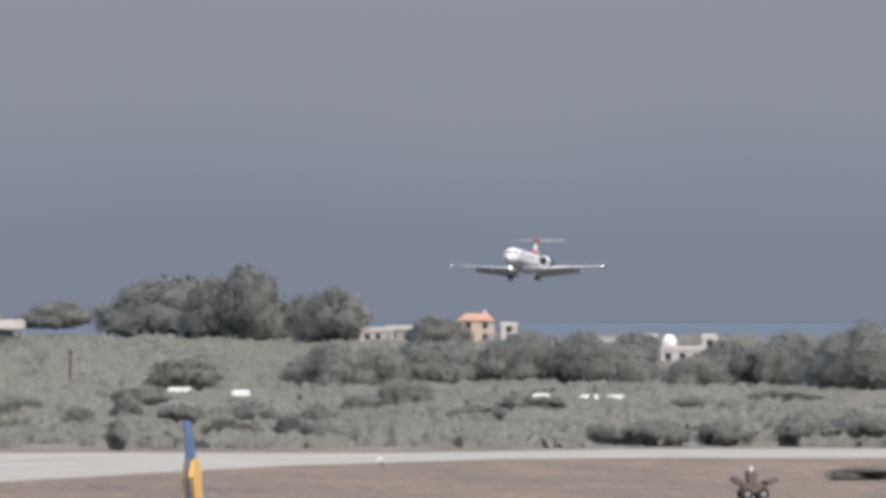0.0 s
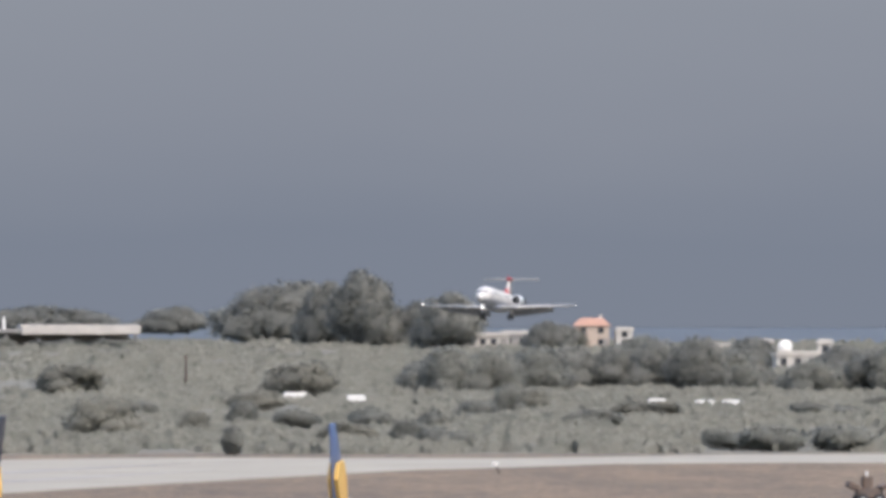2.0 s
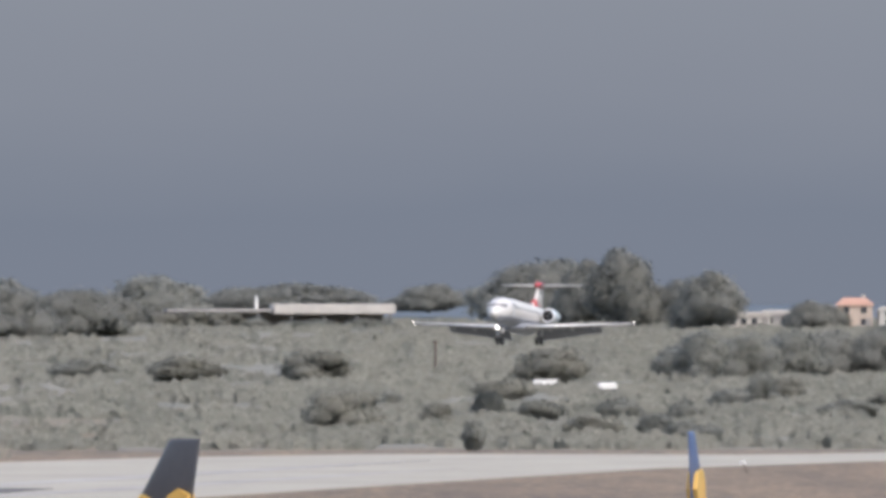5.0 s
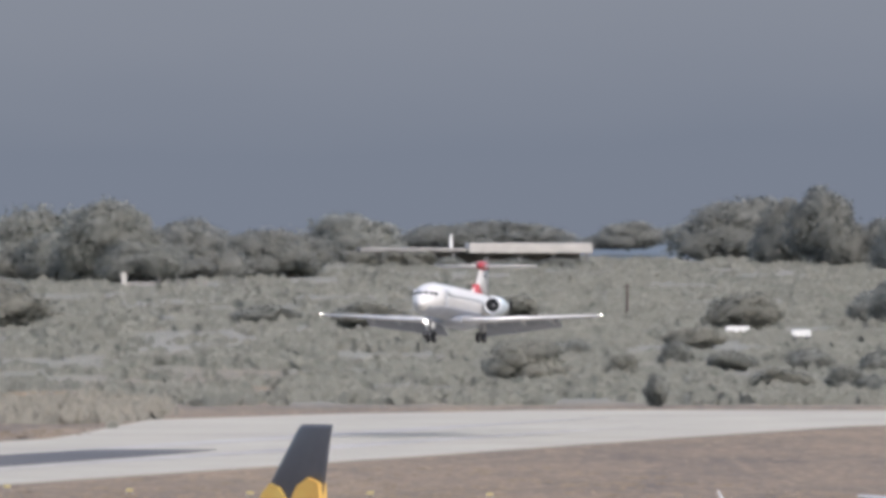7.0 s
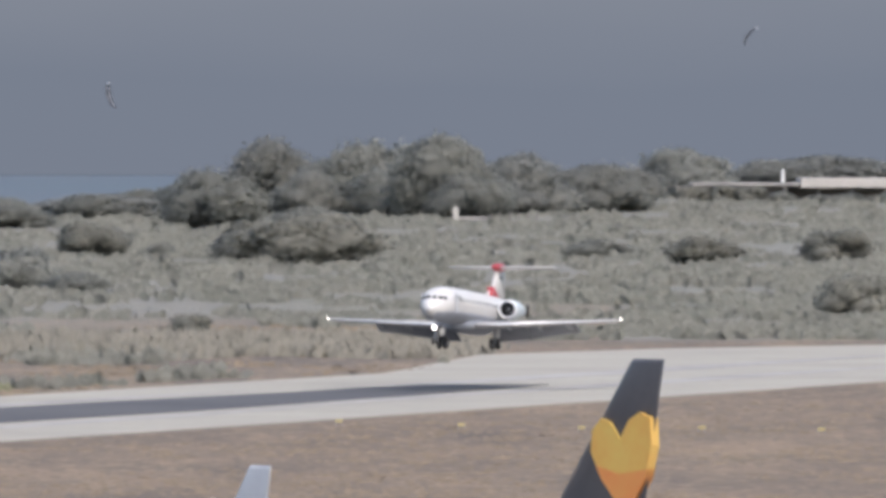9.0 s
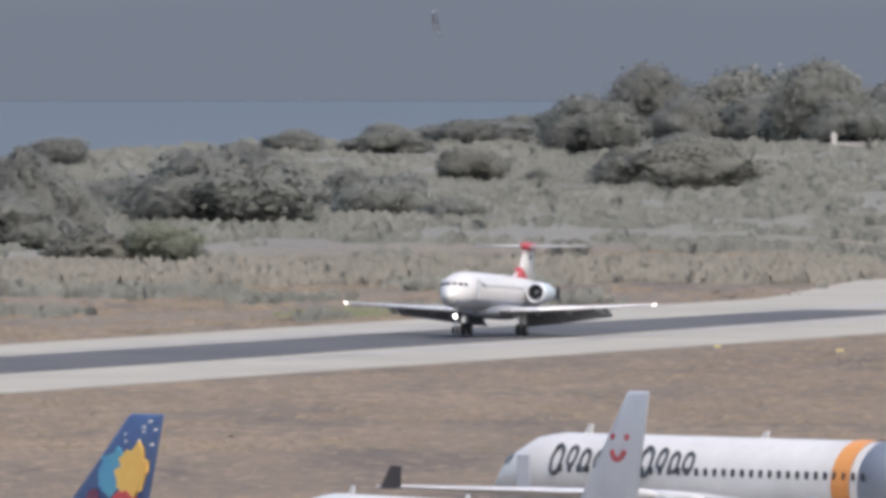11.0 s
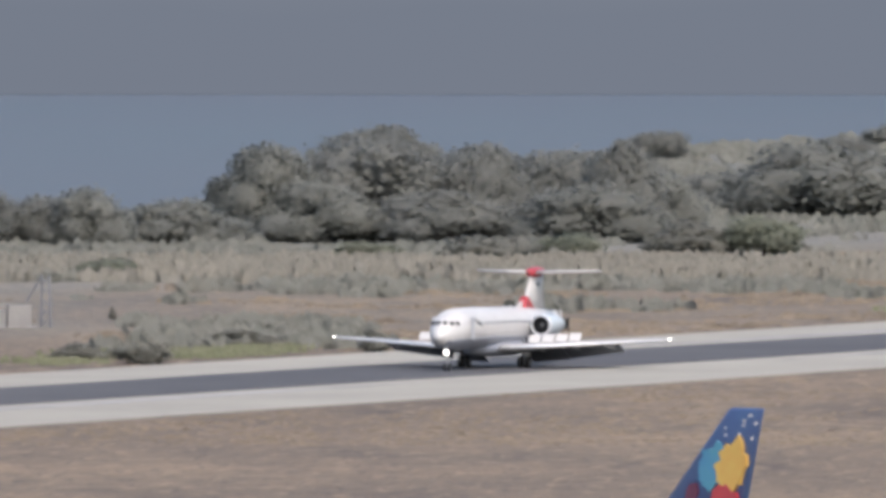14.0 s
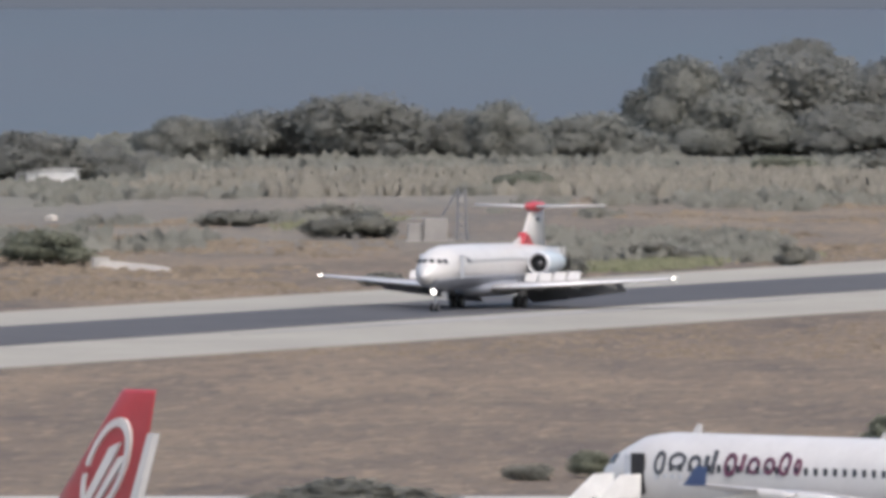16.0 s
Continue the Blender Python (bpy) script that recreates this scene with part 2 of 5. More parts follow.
def build_ground():
    """One sheet out to the shore, finer towards the airfield; the attribute "cover" holds dryness, green and bare soil."""
    bearings = [b for b in range(-3140, -160, 160)] + [-160 + 1.6 * i for i in range(188)] + [150 + 160 * i for i in range(19)]
    steps = [0.004, 0.05, 0.1, 0.15] + [0.17 + 0.83 * i / 190 for i in range(191)]
    verts, cover = [], []
    for b in bearings:
        lim = shore(max(-400, min(400, b)))
        for s in steps:
            d = lim * s
            x, y = d * math.sin(b / 1000), d * math.cos(b / 1000)
            side = runway_side(x, y)
            n1 = noise.noise((x / 45, y / 110, 0.3)) + 0.5 * noise.noise((x / 14, y / 40, 4.3))
            n2 = noise.noise((x / 30, y / 90, 7.7)) + 0.5 * noise.noise((x / 9, y / 30, 2.2))
            dry = 0.5 + 0.5 * math.tanh((side + 135 + 60 * n1) / 60) if y > 0 else 0.6
            if y > 1690 and x > 20:
                dry = 0.5 + 0.5 * math.tanh((1806 + 0.08 * x + 12 * n1 - y) / 14)
            cover.append((dry, max(0.0, min(1.0, 0.5 + 0.9 * n2)), max(0.0, min(1.0, 0.5 + 0.9 * n1)), 1))
            edge = max(0.0, (s - 0.99) / 0.01)
            z = -2.5 * edge
            verts.append((x, y, z))
    k, nb = len(steps), len(bearings)
    faces = []
    for i in range(nb):
        j = (i + 1) % nb
        for r in range(k - 1):
            faces.append((i * k + r, j * k + r, j * k + r + 1, i * k + r + 1))
    faces.append([i * k for i in range(nb)][::-1])
    me = bpy.data.meshes.new("ground")
    me.from_pydata(verts, [], faces)
    at = me.attributes.new("cover", "FLOAT_COLOR", "POINT")
    at.data.foreach_set("color", np.array(cover, dtype=np.float32).ravel())
    m = bpy.data.materials.new("dry_field_soil")
    m.use_nodes = True
    n, l = m.node_tree.nodes, m.node_tree.links
    b = n["Principled BSDF"]
    b.inputs["Roughness"].default_value = 0.95
    a = n.new("ShaderNodeAttribute")
    a.attribute_name = "cover"
    sep = n.new("ShaderNodeSeparateColor")
    l.new(a.outputs["Color"], sep.inputs["Color"])
    geo = n.new("ShaderNodeTexCoord")

    def grain(scale, stretch, detail=6):
        mp, t = n.new("ShaderNodeMapping"), n.new("ShaderNodeTexNoise")
        mp.inputs["Scale"].default_value = stretch
        t.inputs["Scale"].default_value, t.inputs["Detail"].default_value, t.inputs["Roughness"].default_value = scale, detail, 0.62
        l.new(geo.outputs["Object"], mp.inputs["Vector"])
        l.new(mp.outputs["Vector"], t.inputs["Vector"])
        r = n.new("ShaderNodeMapRange")
        r.inputs["From Min"].default_value, r.inputs["From Max"].default_value = 0.36, 0.64
        l.new(t.outputs["Fac"], r.inputs["Value"])
        return r.outputs["Result"]

    def blend(fac, c1, c2):
        mx = n.new("ShaderNodeMix")
        mx.data_type = "RGBA"
        l.new(fac, mx.inputs["Factor"])
        for s, c in (("A", c1), ("B", c2)):
            if isinstance(c, tuple):
                mx.inputs[s].default_value = (*c, 1)
            else:
                l.new(c, mx.inputs[s])
        return mx.outputs["Result"]
    tufts = grain(0.5, (1, 0.22, 1))
    streaks = grain(0.09, (1, 0.22, 1))
    patches = grain(0.03, (1, 0.35, 1), 3)
    straw = blend(streaks, (0.080, 0.064, 0.052), (0.210, 0.158, 0.104))
    straw = blend(tufts, straw, blend(patches, (0.094, 0.076, 0.060), (0.214, 0.162, 0.107)))
    spots, cut = grain(1.1, (1, 0.16, 1), 3), n.new("ShaderNodeMapRange")
    cut.inputs["From Min"].default_value, cut.inputs["From Max"].default_value, cut.inputs["To Max"].default_value = 0.72, 1.0, 0.75
    l.new(spots, cut.inputs["Value"])
    straw = blend(cut.outputs["Result"], straw, (0.085, 0.070, 0.058))
    clumps, cut2 = grain(0.7, (1, 0.2, 1), 4), n.new("ShaderNodeMapRange")
    cut2.inputs["From Min"].default_value, cut2.inputs["From Max"].default_value, cut2.inputs["To Max"].default_value = 0.65, 1.0, 0.6
    l.new(clumps, cut2.inputs["Value"])
    straw = blend(cut2.outputs["Result"], straw, (0.27, 0.208, 0.135))
    scrub = blend(tufts, (0.150, 0.150, 0.134), (0.196, 0.192, 0.166))
    scrub = blend(sep.outputs["Green"], scrub, blend(patches, (0.180, 0.172, 0.150), (0.155, 0.158, 0.126)))
    l.new(blend(sep.outputs["Red"], scrub, straw), b.inputs["Base Color"])
    bp = n.new("ShaderNodeBump")
    bp.inputs["Strength"].default_value, bp.inputs["Distance"].default_value = 0.6, 0.4
    l.new(tufts, bp.inputs["Height"])
    l.new(bp.outputs["Normal"], b.inputs["Normal"])
    me.materials.append(m)
    tagged(new("ground", me), "flat coastal airfield of dry brown grass and grey-green scrub", "ground", kind="structure")


def flat_sheet(name, outline, z, mat, label, category):
    bm = bmesh.new()
    bm.faces.new([bm.verts.new((x, y, z)) for x, y in outline])
    bm.normal_update()
    r = bmesh.ops.extrude_face_region(bm, geom=bm.faces[:])
    bmesh.ops.translate(bm, verts=[v for v in r["geom"] if isinstance(v, bmesh.types.BMVert)], vec=(0, 0, -0.3))
    return tagged(part(name, bm, mat), label, category, kind="structure")


def wobble(i, size):
    return size * noise.noise((i * 0.37, 1.7, size))


def build_runway():
    # the runway runs 18.1 degrees off the view; its pale shoulders are 57 m apart
    def line(side, y):
        return (0.3275 * y - 510 + side / math.cos(math.atan(0.3275)), y)
    ys = [-400 + 30 * i for i in range(71)]
    south = [line(28.5 + wobble(i, 0.9), y) for i, y in enumerate(ys)]
    north = [line(-28.5 + wobble(i + 90, 0.9), y) for i, y in enumerate(ys)]
    flat_sheet("runway", south + north[::-1], 0.07, CONCRETE, "pale concrete runway with wide shoulders and worn edges", "runway")
    ys = [-380 + 22 * i for i in range(90)]
    taper = [min(1.0, max(0.12, (1640 - y) / 130)) for y in ys]
    west = [line(7.0 * k + wobble(i, 2.0), y) for i, (y, k) in enumerate(zip(ys, taper))]
    east = [line(-9.0 * k + wobble(i + 50, 2.0) - 3, y) for i, (y, k) in enumerate(zip(ys, taper))]
    flat_sheet("runway_surface", west + east[::-1], 0.12, ASPHALT, "dark rubber-stained asphalt strip along the runway", "runway")
    # rubber smears beside the strip near the threshold
    for k, (y0, y1, side, w) in enumerate(((1360, 1500, 12, 1.6), (1395, 1560, -16, 1.8), (1480, 1690, 9, 2.4), (1530, 1740, -8, 3.0), (1180, 1290, 11, 1.4))):
        n = 16
        yy = [y0 + (y1 - y0) * i / n for i in range(n + 1)]
        up = [line(side + w * math.sin(math.pi * i / n) + wobble(i + k * 7, 0.5), y) for i, y in enumerate(yy)]
        dn = [line(side - w * math.sin(math.pi * i / n) - 0.15 + wobble(i + k * 7, 0.5), y) for i, y in enumerate(yy)]
        flat_sheet("skid_mark", up + dn[::-1], 0.10, SKID, "grey rubber smear on the pale concrete", "skid mark")
    # the turning pad at the threshold and the road that leads on along the shore
    far = [(3.8, 1727), (24, 1761), (46, 1781), (64, 1781), (86, 1776), (94, 1781), (114, 1802), (138, 1807), (200, 1822), (420, 1870)]
    near = [(420, 1790), (200, 1748), (133, 1737), (117, 1741), (97, 1733), (84, 1707), (70, 1686), (60, 1667), (48, 1639), (42, 1602), (32, 1579), (21, 1542), (13, 1516), (-10, 1590)]
    flat_sheet("turning_pad", far + near, 0.03, CONCRETE, "pale concrete turning pad and taxiway at the runway end", "taxiway")
    flat_sheet("apron", [(-420, 300), (420, 300), (420, 1290), (40, 1180), (20, 1000), (-15, 885), (-420, 850)], 0.06, APRON, "concrete parking apron of the airport", "apron")


def build_sea():
    m = material("hazy_sea_water", (0.077, 0.085, 0.096), 0.5, second=(0.071, 0.088, 0.098), scale=0.006, stretch=(1, 0.3, 1), bump=0.3, fine=20)
    bm = bmesh.new()
    ring = [bm.verts.new((4900 * math.sin(a), 4900 * math.cos(a), -1.2)) for a in [2 * math.pi * i / 96 for i in range(96)]]
    bm.faces.new(ring)
    tagged(part("sea_water", bm, m), "calm grey-blue sea fading into haze", "sea", kind="structure")
    # distance: haze and sky as a glowing gradient; its foot covers the far sea
    b = bpy.data.materials.new("sea_haze")
    b.use_nodes = True
    n, l = b.node_tree.nodes, b.node_tree.links
    n.remove(n["Principled BSDF"])
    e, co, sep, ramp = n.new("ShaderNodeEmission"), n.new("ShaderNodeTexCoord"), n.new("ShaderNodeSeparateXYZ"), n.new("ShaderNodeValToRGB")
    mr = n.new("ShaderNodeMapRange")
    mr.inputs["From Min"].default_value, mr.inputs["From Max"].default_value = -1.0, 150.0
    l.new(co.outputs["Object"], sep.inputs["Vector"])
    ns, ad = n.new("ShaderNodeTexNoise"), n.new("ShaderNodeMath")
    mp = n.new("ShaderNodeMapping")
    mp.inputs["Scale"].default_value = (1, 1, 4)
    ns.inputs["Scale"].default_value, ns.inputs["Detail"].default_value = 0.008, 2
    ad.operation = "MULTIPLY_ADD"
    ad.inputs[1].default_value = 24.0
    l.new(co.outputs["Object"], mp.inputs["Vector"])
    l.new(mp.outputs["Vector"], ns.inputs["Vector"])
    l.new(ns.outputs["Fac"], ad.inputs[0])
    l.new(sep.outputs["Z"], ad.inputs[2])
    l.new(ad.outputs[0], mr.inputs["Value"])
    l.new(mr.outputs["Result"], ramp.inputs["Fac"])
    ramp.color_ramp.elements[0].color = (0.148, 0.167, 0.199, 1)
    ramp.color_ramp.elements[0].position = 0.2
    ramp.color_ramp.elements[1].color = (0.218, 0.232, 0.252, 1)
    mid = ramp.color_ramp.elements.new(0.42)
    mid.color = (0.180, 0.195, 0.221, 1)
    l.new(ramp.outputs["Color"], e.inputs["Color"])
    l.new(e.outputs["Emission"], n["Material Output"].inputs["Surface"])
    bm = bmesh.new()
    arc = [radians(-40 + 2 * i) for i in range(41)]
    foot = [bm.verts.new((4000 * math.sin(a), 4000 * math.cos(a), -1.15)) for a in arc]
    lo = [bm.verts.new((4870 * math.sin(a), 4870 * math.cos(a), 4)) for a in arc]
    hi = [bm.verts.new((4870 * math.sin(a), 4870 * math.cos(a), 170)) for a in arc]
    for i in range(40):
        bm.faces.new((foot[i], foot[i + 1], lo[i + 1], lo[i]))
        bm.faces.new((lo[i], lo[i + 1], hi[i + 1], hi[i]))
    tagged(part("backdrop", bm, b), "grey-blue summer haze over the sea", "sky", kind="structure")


# ---- vegetation ----
def soft_mesh(name, verts, faces, normals):
    """A leaf mesh with set normals, bent up and viewward to lift its shade."""
    me = bpy.data.meshes.new(name)
    me.from_pydata(verts, [], faces)
    me.shade_smooth()
    me.normals_split_custom_set_from_vertices(normals)
    return me


def ball(n=10, rings=6):
    """A coarse unit ball: points and faces."""
    pts = [(0, 0, -1)] + [(math.sin(math.pi * j / rings) * math.cos(2 * math.pi * i / n), math.sin(math.pi * j / rings) * math.sin(2 * math.pi * i / n), -math.cos(math.pi * j / rings)) for j in range(1, rings) for i in range(n)] + [(0, 0, 1)]
    last = len(pts) - 1
    faces = [(0, 1 + (i + 1) % n, 1 + i) for i in range(n)] + [(last, last - n + i, last - n + (i + 1) % n) for i in range(n)]
    for j in range(rings - 2):
        for i in range(n):
            a, b = 1 + j * n + i, 1 + j * n + (i + 1) % n
            faces.append((a, b, b + n, a + n))
    return pts, faces


def leaf_cloud(seed, lobes, clumps, size):
    """Leaf clumps on uneven lobes in a unit box: x, y from -0.5 to 0.5, z from 0 to 1."""
    r = np.random.RandomState(seed)
    cs = []
    for i in range(lobes):
        a, q = r.uniform(0, 2 * math.pi), math.sqrt(r.uniform(0, 1)) * 0.33
        rad = r.uniform(0.16, 0.27)
        top = (0.97 - 0.9 * (q / 0.33) ** 2 * 0.45) * r.uniform(0.75, 1.0)
        cs.append((q * math.cos(a), q * math.sin(a), max(rad, top - rad) if i % 3 else r.uniform(0.18, 0.4), rad))
    verts, faces, normals = [], [], []
    pts, quads = ball()
    for cx, cy, cz, rad in cs:
        base = len(verts)
        for p in pts:
            k = rad * 0.74 * (1 + 0.2 * noise.noise((p[0] * 2 + cx * 9, p[1] * 2 + cy * 9, p[2] * 2 + seed)))
            verts.append((cx + p[0] * k, cy + p[1] * k, max(0.01, cz + p[2] * k)))
            normals.append(Vector((p[0] * 0.6 + cx, p[1] * 0.6 + cy - 0.15, p[2] * 0.3 + 0.5)).normalized())
        faces += [tuple(base + i for i in f) for f in quads]
    for i in range(clumps):
        cx, cy, cz, rad = cs[r.randint(lobes)]
        d = r.normal(size=3)
        d /= np.linalg.norm(d)
        rr = rad * r.uniform(0.74, 1.12) * (1.0 + (0.22 * r.uniform() if r.uniform() < 0.25 else 0.0))
        c = np.array([cx, cy, cz]) + d * rr
        if c[2] < 0.015:
            c[2] = r.uniform(0.015, 0.15)
        # Normals biased up and towards the viewer, so shaded sides render lighter.
        form = np.array([d[0] * 0.4 + c[0] * 1.3, d[1] * 0.4 + c[1] * 1.3 - 0.15, 0.45 + 0.3 * d[2]]) + r.normal(size=3) * 0.3
        form /= np.linalg.norm(form)
        nrm = d * 0.45 + form * 0.3 + r.normal(size=3) * 0.5
        nrm /= np.linalg.norm(nrm)
        if nrm @ form < 0:
            nrm = -nrm
        u = np.cross(nrm, r.normal(size=3))
        u /= np.linalg.norm(u)
        v = np.cross(nrm, u)
        s = size * r.uniform(0.6, 1.4)
        base = len(verts)
        for ca, cb in ((-1, -0.5), (0.1, -1), (1, 0.2), (0.2, 1.0), (-0.8, 0.6)):
            verts.append(tuple(c + (u * ca + v * cb) * s + nrm * s * r.uniform(-0.2, 0.2)))
            normals.append(tuple(form))
        faces.append(tuple(range(base, base + 5)))
    return soft_mesh("crown", verts, faces, normals)


def trunk_mesh(seed, top=0.62):
    r = random.Random(seed)
    bm = rod((0, 0, -0.02), (0.02, 0.01, top * 0.6), 0.030, 0.02, 7)
    for i in range(5):
        a = i * 1.26 + r.uniform(-0.3, 0.3)
        rod((0.015, 0.01, top * r.uniform(0.28, 0.58)), (0.26 * math.cos(a), 0.26 * math.sin(a), top * r.uniform(0.85, 1.2)), 0.016, 0.006, 5, bm)
    me = bpy.data.meshes.new("trunk")
    bm.to_mesh(me)
    bm.free()
    me.materials.append(BARK)
    return me


def plant_kit(name, mats, lobes, clumps, size, count, seed):
    kit = []
    for i in range(count):
        c = leaf_cloud(seed + i, lobes, clumps, size)
        c.materials.append(mats[i % len(mats)])
        kit.append((trunk_mesh(seed + i), c))
    return kit


def plant(name, crown_name, kit, rows, label, category, group, seed, sink=0.0):
    r = random.Random(seed)
    for i, (x, y, w, h) in enumerate(rows):
        tr, cr = kit[r.randrange(len(kit))]
        m = pose(x, y, -sink * h, 0, 0, r.uniform(0, 360)) @ Matrix.Diagonal((w * 1.28, w * r.uniform(1.0, 1.3), h * 1.12, 1))
        ob = thing(name, m, label, category, group)
        for nm, me in (("trunk" if crown_name == "crown" else "stem", tr), (crown_name, cr)):
            o = new(nm, me)
            o.parent = ob


WOOD_RIGHT = [(-43, 3018, 13.1, 7.8), (-31, 3046, 16.2, 13.2), (-16, 3037, 18.2, 13.1), (-0, 3000, 16.0, 14.5), (14, 3046, 16.2, 10.7), (26, 3084, 16.4, 8.8), (47, 3356, 21.3, 9.3), (70, 3600, 20.4, 5.4), (90, 3667, 19.6, 5.1), (-63, 2982, 9.9, 4.2), (-54, 3027, 10.1, 4.7), (-74, 2912, 8.7, 4.4), (-24, 3009, 13.0, 8.4), (-9, 3009, 14.0, 8.4), (5, 2991, 14.0, 7.6), (-7, 3104, 11.4, 12.2), (1, 3084, 15.5, 13.8), (15, 3104, 13.5, 10.7), (30, 3104, 17.6, 10.2), (47, 3410, 12.5, 9.7), (82, 3641, 25.5, 6.3), (111, 3641, 13.4, 6.3), (127, 3409, 22.8, 13.1), (138, 3270, 12.6, 16.0)]
FIELD_BUSHES = [(-52, 2475, 10.7, 5.4), (-41, 2463, 3.3, 2.6), (-19, 2385, 18.3, 7.8), (-30, 2538, 5.9, 4.7), (-22, 2789, 11.2, 4.6), (-55, 2129, 9.9, 6.5), (-47, 2120, 6.4, 2.6), (-27, 1816, 4.5, 2.7), (56, 2414, 10.9, 4.8), (37, 2397, 10.8, 4.2), (23, 2463, 9.9, 3.0), (48, 1960, 8.5, 4.9), (-7, 2506, 2.1, 1.0), (89, 2381, 10.0, 5.7), (47, 1948, 6.8, 4.7), (58, 2138, 4.3, 2.7), (60, 1988, 3.7, 2.7), (68, 2038, 4.1, 3.4), (58, 1802, 2.7, 3.7), (74, 2030, 4.8, 2.9), (84, 2038, 5.5, 3.1), (90, 1996, 4.0, 3.3)]
COAST_TREES = [(-139, 2243, 16.1, 10.1), (-123, 2218, 14.1, 7.4), (-121, 2426, 12.1, 4.5), (-120, 2654, 11.7, 5.5), (-98, 2070, 14.5, 8.1), (-73, 2071, 20.5, 9.5), (-89, 2600, 8.7, 5.1), (-89, 2838, 8.7, 4.1), (-91, 2161, 9.4, 4.8), (-61, 2196, 8.1, 5.6), (-54, 2163, 7.6, 6.3), (-46, 2135, 6.4, 2.7), (-73, 2839, 12.3, 3.6), (-51, 2490, 10.8, 5.5), (-38, 2824, 15.5, 9.9), (-59, 2994, 23.0, 4.3), (-28, 2429, 9.3, 4.6), (-112, 1963, 15.7, 6.1), (-94, 1910, 15.4, 6.5), (-125, 1986, 7.6, 5.4)]
SHORE_TREES = [(-183, 1864, 8.7, 5.2), (-174, 1868, 10.0, 6.7), (-164, 1869, 14.4, 8.9), (-154, 1873, 6.3, 5.4), (-148, 1873, 8.8, 6.6), (-140, 1888, 12.0, 5.2), (-131, 1915, 10.9, 11.2), (-120, 1923, 17.3, 13.7), (-107, 1924, 10.3, 10.8), (-98, 1936, 12.3, 11.6), (-91, 1918, 9.0, 11.8), (-125, 1911, 12.8, 6.8), (-112, 1912, 14.0, 6.1), (-184, 1726, 11.3, 5.8), (-186, 1822, 4.6, 3.4), (-194, 1756, 8.2, 5.3)]
LOW_SHRUBS = [(-138, 1556, 5.5, 2.1), (-134, 1540, 3.6, 1.4), (-99, 1786, 10.7, 3.5), (-111, 1785, 6.6, 2.4), (-27, 1808, 3.7, 2.8), (-86, 1391, 2.8, 1.9), (-91, 1812, 6.7, 2.9), (-79, 1829, 7.9, 3.7), (-71, 1830, 7.9, 4.6), (-131, 1488, 7.2, 2.7), (-146, 1538, 7.0, 1.8), (-108, 1360, 3.6, 1.4), (-102, 1351, 5.4, 2.0), (-117, 1512, 0.6, 1.1), (-53, 950, 3.8, 2.1), (-67, 909, 2.7, 1.4), (-131, 1693, 6.8, 2.3), (-114, 1322, 3.1, 1.3), (-147, 1386, 7.4, 2.8), (-76, 861, 8.5, 1.6), (-70, 905, 3.0, 1.1), (-98, 1406, 6.1, 1.5)]
ESTATE_TREES = [(113, 2420, 8.0, 7.3), (120, 2435, 10.2, 6.8), (127, 2450, 9.4, 7.0), (133, 2466, 9.5, 7.2), (140, 2466, 9.5, 6.9), (147, 2465, 9.5, 7.6), (152, 2449, 9.4, 8.1), (161, 2480, 8.7, 6.9), (185, 2816, 9.8, 5.6), (170, 3201, 7.7, 6.0), (185, 2597, 7.3, 6.2), (177, 2417, 9.3, 8.3), (186, 2479, 9.5, 8.3), (188, 2401, 10.1, 9.4), (187, 2341, 9.0, 10.3), (199, 2415, 8.5, 9.5), (168, 2869, 8.0, 5.5), (167, 2417, 9.3, 5.2), (153, 3235, 14.1, 11.6)]
ESTATE_BUSHES = [(113, 2196, 5.4, 3.5), (108, 2159, 3.8, 4.2), (75, 1893, 6.0, 2.8), (82, 1888, 5.3, 2.9), (85, 1864, 5.6, 2.7), (117, 1839, 5.9, 3.0), (121, 1830, 7.1, 3.4), (129, 1829, 6.2, 3.6), (138, 1829, 6.5, 4.5), (146, 1847, 7.9, 4.2), (109, 1826, 3.9, 1.1), (126, 1594, 6.7, 1.3), (114, 2058, 7.3, 2.4), (124, 2115, 8.2, 2.6), (149, 2144, 7.5, 2.3), (167, 2239, 8.7, 2.0), (76, 2211, 7.0, 3.1), (102, 2116, 6.0, 2.6)]


def thicken(rows, seed, dx, dy):
    """A second, lower row of the same kind behind and between."""
    r = random.Random(seed)
    return rows + [(x + r.uniform(-dx, dx), y + r.uniform(0.2, 1.0) * dy, w * r.uniform(0.7, 1.1), h * r.uniform(0.6, 0.85)) for x, y, w, h in rows]


